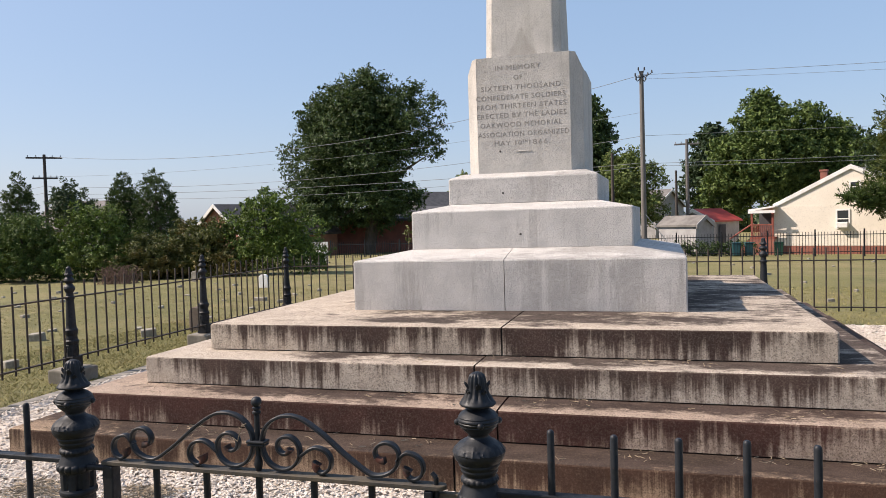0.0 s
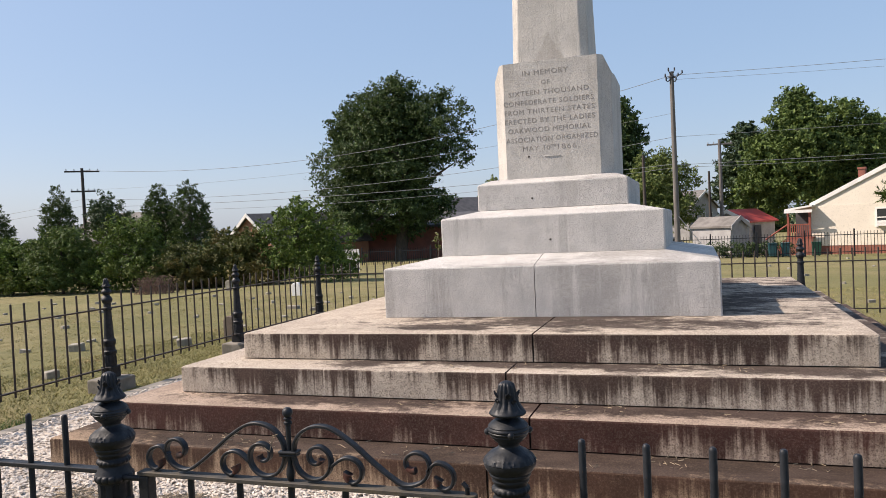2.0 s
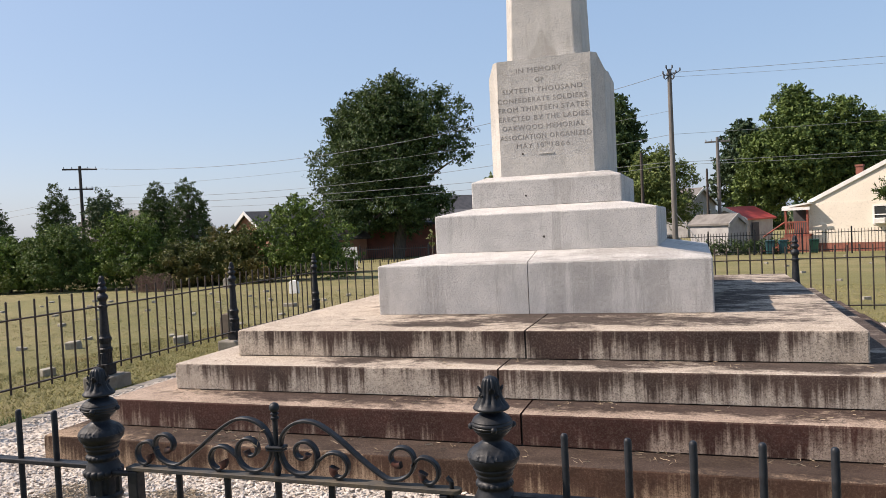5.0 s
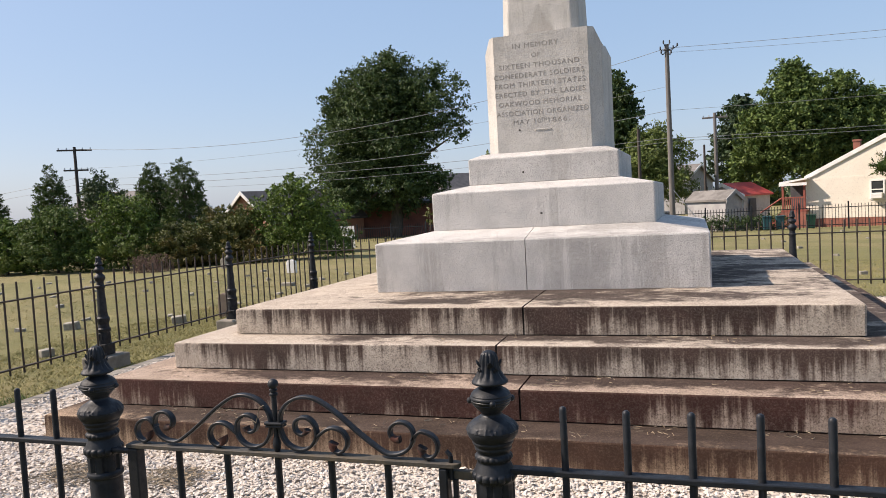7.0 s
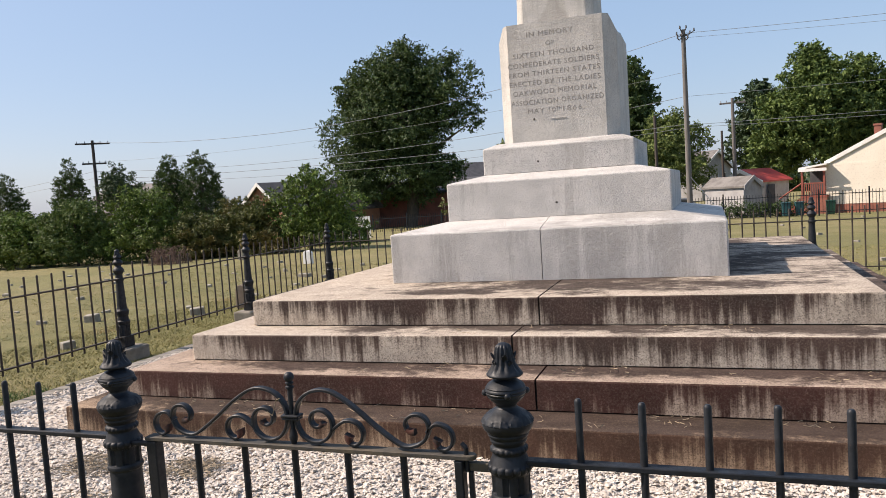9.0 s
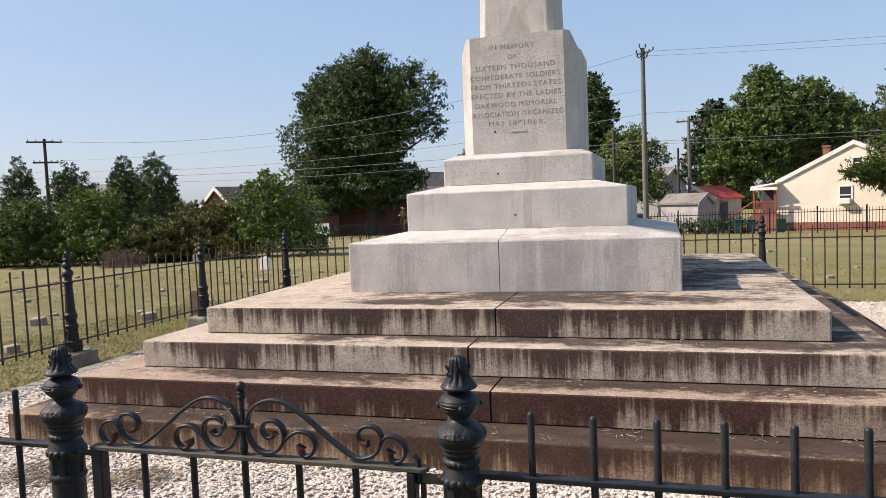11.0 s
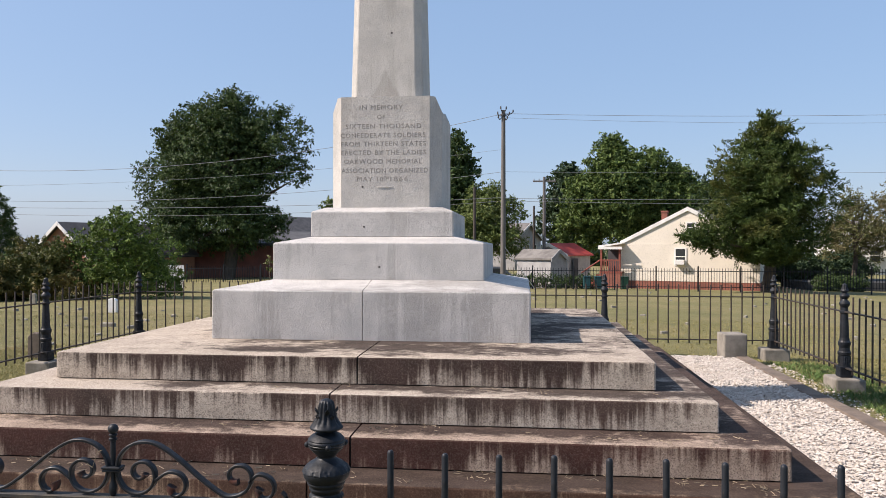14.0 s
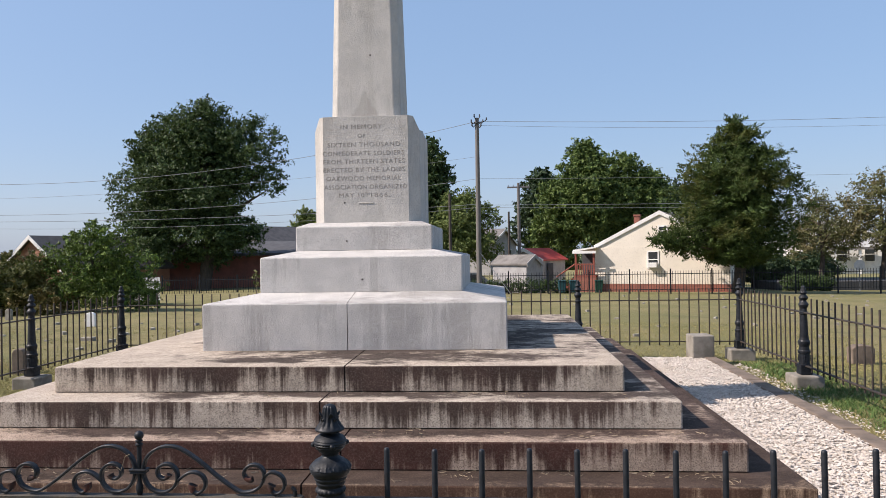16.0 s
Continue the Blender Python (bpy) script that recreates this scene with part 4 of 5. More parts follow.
tree("oak_tree", -21.3, 53, 14.9, 12.5, 0.5, 13.0, 130000, 0.11, OAK_LEAF, 11, "large dark green broad crowned oak tree", 0.5, shell=0.4, clump=0.30,
     crowns=((-0.7, 9.8, 9.6, 3.2, 12.1, 36), (0.6, 7.4, 6.4, 8.2, 13.3, 24), (3.6, 5.8, 6.0, 5.4, 12.1, 20), (-4.2, 6.3, 6.6, 1.8, 10.6, 22), (-2.7, 6.4, 5.6, 7.4, 12.4, 16), (-1.0, 9.6, 9.6, 0.8, 5.8, 24), (2.2, 6.0, 6.0, 1.6, 5.4, 12)))
cedar = tree("cedar_tree", 14.8, 46, 9.4, 7.8, 0.3, 9.7, 105000, 0.115, CEDAR_LEAF, 21, "broad dark green cedar tree with ragged pointed outline", 0.36, tiers=19, shell=0.2, clump=0.19, slender=0.24, sprig=1.7, spray=True)
leaf_cloud("low_bough", [(-3.0 - 0.42 * i, -0.6 - 0.2 * i, 3.15 + 0.05 * i, 0.85 - 0.09 * i, 0.7, 1.05 - 0.13 * i) for i in range(6)], 5200, 0.115, CEDAR_LEAF, cedar, 22, 0.3, 0.19, slender=0.24, sprig=1.7, spray=True)
part("bough", rod(rod(bmesh.new(), (0, 0, 2.4), (-3.2, -0.6, 3.1), 0.12, 0.07, 7), (-3.2, -0.6, 3.1), (-5.4, -1.6, 3.3), 0.07, 0.02, 6), BARK, cedar)
tree("broad_tree", 9.3, 68, 13.6, 10.0, 0.8, 11.6, 78000, 0.155, GREEN_LEAF, 31, "wide bright green shade tree beyond the houses", 0.4, shell=0.45, clump=0.36,
     crowns=((-0.9, 8.6, 8.0, 1.5, 11.0, 40), (4.3, 5.8, 6.0, 0.5, 9.3, 18), (2.2, 6.0, 6.0, 2.0, 10.6, 18), (-4.2, 5.2, 5.0, 0.3, 8.2, 16), (-1.2, 4.8, 4.4, 8.0, 11.8, 14)))
tree("broad_tree", -2.4, 58, 6.6, 5.5, 0.5, 6.6, 24000, 0.11, PALE_LEAF, 32, "light green roadside tree behind the pole", 0.22, 22, egg, 0.5, 0.32, fat=0.28)
tree("broad_tree", -5.2, 60, 4.6, 4.6, 1.5, 11.4, 20000, 0.17, OAK_LEAF, 33, "tall dark green tree behind the monument", 0.3, 22, egg, 0.5, 0.34, fat=0.28)
tree("broad_tree", 4.9, 82, 6.6, 6.0, 1.0, 11.2, 14000, 0.22, FAR_LEAF, 34, "dark distant tree above the sheds", 0.3, 20, egg, 0.5, 0.4, fat=0.3)
tree("broad_tree", 16.5, 84, 16.0, 10.0, 0.5, 10.4, 22000, 0.26, FAR_LEAF, 35, "dark distant tree behind the cream house", 0.3, 22, egg, 0.5, 0.5, fat=0.3)
tree("thin_tree", 24.2, 57, 5.4, 5.0, 0.4, 5.9, 9000, 0.10, THIN_LEAF, 36, "thin browning tree with bare twigs", 0.2, 24, egg, 0.4, 0.30, fat=0.25)
tree("thin_tree", 28.6, 57, 7.8, 6.0, 0.5, 7.5, 14000, 0.10, THIN_LEAF, 37, "thin browning tree with bare twigs, taller than its neighbour", 0.2, 26, egg, 0.4, 0.30, fat=0.25)
tree("shrub", 20.9, 59, 3.6, 3.4, -1.1, 1.5, 9000, 0.12, FAR_LEAF, 39, "dark overgrown shrub in the shade behind the cedar", 0.15, 22, egg, 0.5, 0.3, category="shrub", fat=0.28)
tree("shrub", 27.0, 66, 6.0, 4.0, -1.1, 1.2, 12000, 0.13, FAR_LEAF, 40, "low green shrub in front of a white house", 0.12, 20, egg, 0.5, 0.3, category="shrub", fat=0.28)
tree("broad_tree", -22.9, 88, 5.6, 5.0, 0.5, 7.3, 12000, 0.17, PALE_LEAF, 38, "light green tree behind a dark roof", 0.2, 16, egg, 0.5, 0.32, fat=0.3)
for x, y, w, top, s in ((-32.6, 40, 2.5, 5.5, 41), (-30.3, 40, 3.1, 5.5, 42), (-41.0, 40, 2.8, 5.8, 43), (-46.8, 40, 3.2, 5.1, 44)):
    tree("evergreen_tree", x, y, w, w, -0.6, top, 26000, 0.065, OAK_LEAF, s, "dense dark upright evergreen behind the hedge", 0.2, shell=0.80, clump=0.15, sprig=0.9, oval=True, spray=True, slender=0.35)
tree("broad_tree", -41.8, 45, 4.8, 4.0, 1.5, 5.2, 5000, 0.12, FAR_LEAF, 45, "open grey green tree behind the hedge", 0.2, 18, egg, 0.5, 0.3, fat=0.28)

# overgrown hedge along the field
random.seed(8)
for i, (x, y, w, top) in enumerate(((-39.5, 25.5, 6.0, 3.0), (-35.5, 24.5, 5.4, 3.1), (-31.2, 24.6, 4.8, 2.5), (-27.8, 24.6, 4.6, 1.95), (-25.0, 24.6, 4.6, 2.4),
                                    (-22.0, 25.3, 5.0, 2.7), (-19.3, 25.6, 4.2, 1.35), (-17.2, 26.2, 4.4, 2.0), (-14.9, 26.6, 5.4, 3.1), (-43.5, 28, 7.5, 2.4),
                                    (-33.5, 27.6, 7.0, 2.1), (-26.5, 27.5, 7.0, 1.8), (-20.5, 27.8, 6.5, 1.25), (-48.5, 29, 8.0, 2.5), (-16.6, 31.0, 4.6, 1.7))):
    g = ground_z(x, y)
    b = thing("bush", (x, y, g), "tall overgrown green bush with thin sunlit shoots" if i % 3 else "overgrown olive green bush with browning leaves", "bush", "hedge along the field")
    ls = lobes_of(50 + i, w * 1.06, 3.4, -0.1, top - g, 26, 0.26, lambda t: 1.0 - 0.62 * t * t)
    part("stems", limbs(bmesh.new(), (0, 0, -0.1), (0, 0, (top - g) * 0.6), 0.07, [l[:3] for l in ls[::2]]), BARK, b)
    leaf_cloud("leaves", ls, 17000, 0.068, (HEDGE_LEAF, GREEN_LEAF, OLIVE_LEAF)[(0, 1, 2, 0, 1, 0, 2, 2, 0, 1, 0, 2, 1, 0, 1, 0)[i]], b, 70 + i, 0.72, 0.13, slender=0.36)
bm = bmesh.new()
rng = random.Random(5)
for i in range(160):
    a = Vector((rng.uniform(-1.2, 1.2), rng.uniform(-0.6, 0.6), 0))
    b = a * 0.75 + Vector((rng.uniform(-0.5, 0.5), rng.uniform(-0.4, 0.4), rng.uniform(0.4, 1.0)))
    c = b + Vector((rng.uniform(-0.5, 0.5), rng.uniform(-0.4, 0.4), rng.uniform(-0.25, 0.15)))
    rod(bm, a, b, 0.012, 0.008, 5), rod(bm, b, c, 0.008, 0.004, 5)
brush = tagged(part("brush_heap", bm, BRUSH), "reddish brown heap of dry brush by the hedge", "brush heap", kind="stuff")
brush.matrix_basis = pose(-18.9, 23.0, ground_z(-18.9, 23.0)) @ Matrix.Scale(0.68, 4)


# far woods that close the horizon
woods = thing("far_woods", (0, 0, -1.5), "hazy belt of distant woods on the horizon", "woods", kind="stuff")
rng = random.Random(99)
belt = []
for i in range(120):
    a = radians(-95 + i * 1.6)
    r = rng.uniform(125, 150)
    belt.append((CX + r * math.sin(a), CY + r * math.cos(a), rng.uniform(0.6, 1.4), 6.5, 6.5, rng.uniform(2.9, 4.2)))
tagged(leaf_cloud("foliage", belt, 26000, 0.95, FAR_LEAF, woods, 98, 0.7, 0.9), kind="stuff")


# ---- houses ----
def window(parent, x, y, z, w, h, frame=WHITE, facing=-1):
    o = part("window", boxed(-w / 2, w / 2, -0.02, 0.02, -h / 2, h / 2), GLASS, parent, "dark window pane")
    o.matrix_basis = pose(x, y, z)
    bm = bmesh.new()
    for a in ((-w / 2 - 0.09, -w / 2, -h / 2 - 0.09, h / 2 + 0.09), (w / 2, w / 2 + 0.09, -h / 2 - 0.09, h / 2 + 0.09), (-w / 2, w / 2, h / 2, h / 2 + 0.09), (-w / 2, w / 2, -h / 2 - 0.09, -h / 2), (-w / 2, w / 2, -0.03, 0.03)):
        box(bm, a[0], a[1], -0.05, 0.03, a[2], a[3])
    part("window_frame", bm, frame, o)
    return o


def gable_house(name, x, y, g, w, depth, eave, ridge, wall, roof, label, foundation=None, over=0.35, turn=0.0, trim=WHITE, category="house"):
    """A house whose gable end faces -y; heights above its own ground."""
    h = thing(name, (x, y, g), label, category, turn=turn)
    b = 0.52 if foundation else 0.0
    part("wall", prism(bmesh.new(), [(-w / 2, b), (w / 2, b), (w / 2, eave), (0, ridge), (-w / 2, eave)], 0, depth), wall, h)
    if foundation:
        part("foundation", boxed(-w / 2 - 0.03, w / 2 + 0.03, -0.03, depth + 0.03, -0.6, b - 0.002), foundation, h, "red brick foundation")
    slope = (ridge - eave) / (w / 2)
    for s in (-1, 1):
        e = w / 2 + over
        part("roof", prism(bmesh.new(), [(0, ridge + 0.03), (s * e, eave - slope * over + 0.03), (s * e, eave - slope * over + 0.15), (0, ridge + 0.17)], -over, depth + over), roof, h)
        part("rake_board", prism(bmesh.new(), [(0, ridge - 0.08), (s * e, eave - slope * over - 0.09), (s * e, eave - slope * over + 0.17), (0, ridge + 0.19)], -over - 0.05, -over - 0.003), trim, h, "white rake board")
    return h


HG = -1.25
house = gable_house("house", 11.05, 50, HG, 8.7, 14, 3.02, 5.22, CREAM, GREY_ROOF, "cream sided gabled house on brick foundation", BRICK_WALL, 0.05, -21)
window(house, 0.2, -0.02, 4.05, 0.45, 0.55)
window(house, -0.45, -0.02, 2.15, 0.6, 1.0)
part("air_conditioner", boxed(-0.75, -0.15, -0.42, -0.05, 1.62, 1.95, 0.03), WHITE, house, "white window air conditioner")
part("chimney", box(boxed(-2.25, -1.85, 3.0, 3.4, 3.4, 5.25), -2.29, -1.81, 2.96, 3.44, 5.2, 5.32), BRICK_WALL, house, "red brick chimney")
part("vent_pipe", rod(bmesh.new(), (0.7, 0.6, 4.6), (0.7, 0.6, 5.4), 0.07), STEEL, house)
for i in range(17):
    part("siding_board", boxed(-4.35, 4.35, -0.022, -0.003, 0.54 + i * 0.145, 0.54 + i * 0.145 + 0.141), CREAM, house)
porch = thing("porch", (6.0, 51.2, HG), "small porch with white roof and red painted rails", "porch", turn=-21)
part("porch_roof", prism(bmesh.new(), [(-0.55, 2.75), (1.05, 2.98), (1.05, 3.08), (-0.55, 2.88)], -0.1, 4.5), WHITE, porch)
part("fascia", boxed(-0.57, 1.05, -0.14, -0.104, 2.62, 2.8), WHITE, porch)
part("deck", boxed(-0.5, 1.0, 0, 4.4, 1.0, 1.12), RED_WOOD, porch)
for x in (-0.4, 0.85):
    part("porch_post", boxed(x - 0.06, x + 0.06, 0.04, 0.16, 1.12, 2.62), RED_WOOD, porch)
part("rail", boxed(-0.34, 0.79, 0.06, 0.12, 1.85, 1.93), RED_WOOD, porch)
for i in range(9):
    part("baluster", boxed(-0.3 + i * 0.12, -0.25 + i * 0.12, 0.07, 0.11, 1.121, 1.849), RED_WOOD, porch)
for i in range(5):
    part("step", boxed(-0.79 - i * 0.28, -0.51 - i * 0.28, 0.2, 1.2, -0.1, 0.9 - i * 0.19), RED_WOOD, porch)
part("stair_rail", rod(bmesh.new(), (-0.47, 0.15, 1.9), (-1.8, 0.15, 1.0), 0.05), RED_WOOD, porch)
part("skirt", boxed(-0.5, 1.0, 0.01, 0.05, -0.1, 0.998), BRICK_WALL, porch)
# the porch's shade is put into this wall's near-black colour
part("back_wall", boxed(-0.5, 1.0, 2.2, 2.3, 1.12, 2.7), DARK_ROOF, porch, "porch wall coloured dark for the shade")

shed = gable_house("shed", 2.7, 49.6, -1.25, 1.6, 2.9, 1.95, 2.45, GREY_WALL, GREY_ROOF, "small grey garden shed with weathered shingle roof", None, 0.12, 50, GREY_WALL, "shed")
shed2 = gable_house("shed", 2.5, 60, -1.5, 3.3, 3.4, 2.35, 3.15, GREY_WALL, RED_ROOF, "pale grey outbuilding with a red metal roof", None, 0.2, -36, WHITE, "shed")
part("door", boxed(1.804, 1.83, 0.5, 1.3, 0.1, 2.1), DARK_ROOF, shed2, "dark door")
far_house = gable_house("house", 1.0, 88, -1.1, 9.0, 10, 3.4, 5.2, GREY_WALL, GREY_ROOF, "grey house with black shutters far behind the trees", None, 0.3, 70)
for x in (-2.5, -0.2, 2.2):
    window(far_house, x, -0.03, 2.2, 0.8, 1.2)
brick_house = gable_house("house", -13.6, 41, -0.75, 9.0, 9.0, 2.5, 3.1, BRICK_WALL, DARK_ROOF, "red brick house in deep shade behind the oak", None, 0.5)
brick_house.matrix_basis = pose(-15.0, 65.8, -2.25, 0, 0, 110) @ Matrix.Scale(1.55, 4)
notice = part("notice", boxed(-4.56, -4.52, 3.2, 3.5, 1.3, 1.75), WHITE, brick_house, "small white notice")
grey_house = gable_house("house", -23.72, 70.4, -1.96, 8.8, 12, 3.4, 6.21, GREY_WALL, DARK_ROOF, "grey gabled house with dark roof beyond the oak", None, 0.35, -40, GREY_WALL)
white_house = gable_house("house", 36.0, 80, -1.3, 8.0, 9, 3.4, 5.6, WHITE, GREY_ROOF, "white porch fronted house across the road", None, 0.4, -10)
for x in (-2.6, 0.0, 2.6):
    window(white_house, x, -0.03, 2.0, 0.9, 1.4)
for x in (-3.6, -1.2, 1.2, 3.6):
    part("porch_column", boxed(x - 0.12, x + 0.12, -2.0, -1.76, 0, 2.5), WHITE, white_house)
part("porch_roof", boxed(-3.9, 3.9, -2.2, -0.42, 2.5, 2.75), GREY_ROOF, white_house)
second_white = gable_house("house", 27.5, 84, -1.3, 7.0, 9, 3.2, 5.0, WHITE, GREY_ROOF, "white house behind the cedar and hedges", None, 0.4, -8)
for x in (-2.0, 0.6, 2.4):
    window(second_white, x, -0.03, 1.9, 0.9, 1.4)
for x, w in ((21.1, 3.2), (15.6, 1.6)):
    h = thing("hedge", (x, 51.5, ground_z(x, 51.5)), "dense clipped dark green hedge beyond the fence", "hedge", "hedges beyond the fence")
    leaf_cloud("leaves", [(-w / 2 + 0.4 + i * 0.4, 0, 0.48, 0.5, 0.7, 0.50) for i in range(int(w / 0.4) - 1)], 16000, 0.05, OAK_LEAF, h, int(x), 0.5, 0.13)
    part("stem", rod(bmesh.new(), (-w / 3, 0, -0.1), (-w / 3, 0, 0.8), 0.05), BARK, h)
    part("stem", rod(bmesh.new(), (w / 3, 0, -0.1), (w / 3, 0, 0.8), 0.05), BARK, h)
sign = thing("road_sign", (24.7, 52, ground_z(24.7, 52)), "octagonal road sign seen from its grey back", "road sign")
part("signpost", boxed(-0.03, 0.03, -0.02, 0.02, -0.2, 2.0), STEEL, sign)
part("plate", prism(bmesh.new(), [(0.38 * math.cos(radians(22.5 + 45 * i)), 1.75 + 0.38 * math.sin(radians(22.5 + 45 * i))) for i in range(8)], -0.035, -0.022), STEEL, sign)
road = tagged(part("road", boxed(20, 140, 54.2, 59.5, -0.9, ground_z(30, 56) + 0.02), ASPHALT), "grey asphalt street beyond the lawn", "road", kind="structure")
left_house = gable_house("house", -29.8, 46, -0.9, 5.6, 9, 1.8, 3.85, SUNLIT_BRICK, DARK_ROOF, "red brick gabled house behind the hedge", None, 0.3, -20)
roof_house = gable_house("house", -39.2, 52, -0.95, 9.0, 8.5, 2.6, 4.75, GREY_WALL, GREY_ROOF, "grey roofed house behind the hedge", None, 0.35, 100)

# clipped dark hedge, bins and car by the sheds
hedge = thing("hedge", (1.6, 47.6, ground_z(1.6, 47.6)), "low clipped dark green hedge in front of the sheds", "hedge")
leaf_cloud("leaves", [(-3.4 + i * 0.4, 0, 0.40, 0.5, 0.5, 0.46) for i in range(18)], 15000, 0.05, OAK_LEAF, hedge, 91, 0.5, 0.12)
part("stem", rod(bmesh.new(), (-3, 0, -0.1), (-3, 0, 0.5), 0.05), BARK, hedge)
part("stem", rod(bmesh.new(), (3, 0, -0.1), (3, 0, 0.5), 0.05), BARK, hedge)


def bin_thing(x, y, material, label):
    g = ground_z(x, y)
    b = thing("wheelie_bin", (x, y, g), label, "bin", "bins by the porch")
    b.matrix_basis = b.matrix_basis @ Matrix.Scale(0.8, 4)
    bm = boxed(-0.28, 0.28, -0.3, 0.3, 0.06, 0.95, 0.04)
    for v in bm.verts:
        if v.co.z < 0.5:
            v.co.x *= 0.82
            v.co.y *= 0.82
    part("body", bm, material, b)
    part("lid", boxed(-0.31, 0.31, -0.34, 0.32, 0.955, 1.02, 0.02), material, b)
    for x in (-0.2, 0.2):
        part("wheel", rod(bmesh.new(), (x - 0.03, 0.26, 0.1), (x + 0.03, 0.26, 0.1), 0.1, seg=14), WIRE, b)


bin_thing(4.3, 46.8, TEAL_BIN, "teal wheeled bin by the porch steps")
bin_thing(5.0, 46.9, TEAL_BIN, "teal wheeled bin by the porch steps")
bin_thing(6.6, 46.9, GREEN_BIN, "bright green wheeled bin by the porch")
car = thing("car", (-1.6, 49.5, ground_z(-1.6, 49.5)), "dark parked car half hidden by the hedge", "car")
part("body", prism(bmesh.new(), [(-2.1, 0.25), (2.1, 0.25), (2.15, 0.7), (1.2, 0.85), (0.6, 1.35), (-0.9, 1.38), (-1.7, 0.9), (-2.15, 0.8)], -0.85, 0.85), CAR_PAINT, car)
part("side_window", prism(bmesh.new(), [(-1.3, 0.92), (0.95, 0.9), (0.5, 1.27), (-0.85, 1.3)], -0.87, -0.855), GLASS, car)
for x in (-1.35, 1.35):
    part("wheel", rod(bmesh.new(), (x, -0.88, 0.32), (x, -0.66, 0.32), 0.32, seg=18), WIRE, car)


# ---- poles and cables ----
def pole(x, y, top, r, material, label, arms, turn=0.0):
    g = ground_z(x, y)
    p = thing("utility_pole", (x, y, g), label, "utility pole", turn=turn)
    part("shaft", rod(bmesh.new(), (0, 0, -0.2), (0, 0, top - g), r, r * 0.68, 12), material, p, smooth=True)
    for z, half in arms:
        part("crossarm", boxed(-half, half, -0.06, 0.06, z - g - 0.06, z - g + 0.06, 0.01), material, p)
        for s in (-0.9, -0.45, 0.45, 0.9):
            part("insulator", rod(bmesh.new(), (s * half, 0, z - g + 0.06), (s * half, 0, z - g + 0.2), 0.04, 0.03, 8), STEEL, p)
    return p


main_pole = pole(-0.82, 45, 9.75, 0.17, POLE_WOOD, "tall grey wooden utility pole beyond the lawn", ())
TOP = 9.75 - ground_z(-0.82, 45)
part("collar", rod(bmesh.new(), (0, 0, TOP - 0.34), (0, 0, TOP - 0.26), 0.17, seg=12), WIRE, main_pole)
for x, z in ((-0.34, -0.20), (-0.16, 0.12), (0.17, 0.10), (0.36, -0.22), (0.58, -0.10), (-0.30, -0.42), (0.24, -0.46)):
    arm = rod(bmesh.new(), (0, -0.1, TOP - 0.34), (x * 0.7, -0.12, TOP + z - 0.16), 0.03, 0.025, 6)
    rod(arm, (x * 0.7, -0.12, TOP + z - 0.16), (x, -0.12, TOP + z - 0.05), 0.025, 0.025, 6)
    part("insulator", rod(arm, (x, -0.12, TOP + z - 0.06), (x, -0.12, TOP + z + 0.10), 0.05, 0.035, 8), WIRE, main_pole)
part("guy_wire", rod(bmesh.new(), (0.05, -0.1, 2.6), (1.9, -0.6, 0.05), 0.02, seg=5), STEEL, main_pole)
pole(2.05, 60, 7.1, 0.16, POLE_WOOD, "wooden utility pole with a crossarm", ((6.75, 0.9),))
pole(-3.0, 52, 5.7, 0.13, DARK_POLE, "brown wooden pole against the trees", ())
pole(1.3, 64, 5.0, 0.12, DARK_POLE, "short wooden pole among the trees", ())
pole(-43.6, 45, 7.25, 0.15, DARK_POLE, "dark wooden utility pole with two crossarms", ((7.0, 1.2), (5.5, 0.85)), 42)


def cable(a, b, sag, r, label="thin black overhead cable against the sky"):
    cu = bpy.data.curves.new("cable", 'CURVE')
    cu.dimensions, cu.bevel_depth, cu.bevel_resolution = '3D', r, 1
    sp = cu.splines.new('POLY')
    a, b, k = Vector(a), Vector(b), 24
    sp.points.add(k)
    for i in range(k + 1):
        t = i / k
        p = a.lerp(b, t) - Vector((0, 0, 4 * sag * t * (1 - t)))
        sp.points[i].co = (*p, 1)
    cu.materials.append(CABLE)
    return tagged(new("overhead_cable", cu), label, "cable", "overhead cables")


for a, b, sag, r in (((-43.6, 45, 7.1), (-0.8, 45, 9.55), 1.75, 0.024), ((-43.6, 45, 5.6), (-0.8, 45, 7.4), 0.8, 0.014),
                     ((-43.6, 45, 4.9), (-0.8, 45, 6.05), 1.0, 0.022), ((-43.6, 45, 4.3), (-0.8, 45, 4.5), 0.45, 0.024), ((-43.6, 45, 4.1), (-0.8, 45, 4.3), 0.75, 0.018),
                     ((-43.8, 45, 4.9), (-90, 58, 4.6), 0.7, 0.02), ((-43.8, 45, 4.4), (-90, 58, 4.1), 0.7, 0.02),
                     ((-0.8, 45, 9.55), (60, 50, 11.2), 0.8, 0.020), ((-0.8, 45, 9.3), (60, 50, 10.6), 0.9, 0.014),
                     ((-0.8, 45, 6.05), (60, 50, 6.9), 0.4, 0.016), ((-0.8, 45, 4.45), (60, 50, 5.6), 0.5, 0.022), ((-0.8, 45, 4.3), (60, 50, 5.3), 0.6, 0.020)):
    cable(a, b, sag, r * 0.6)

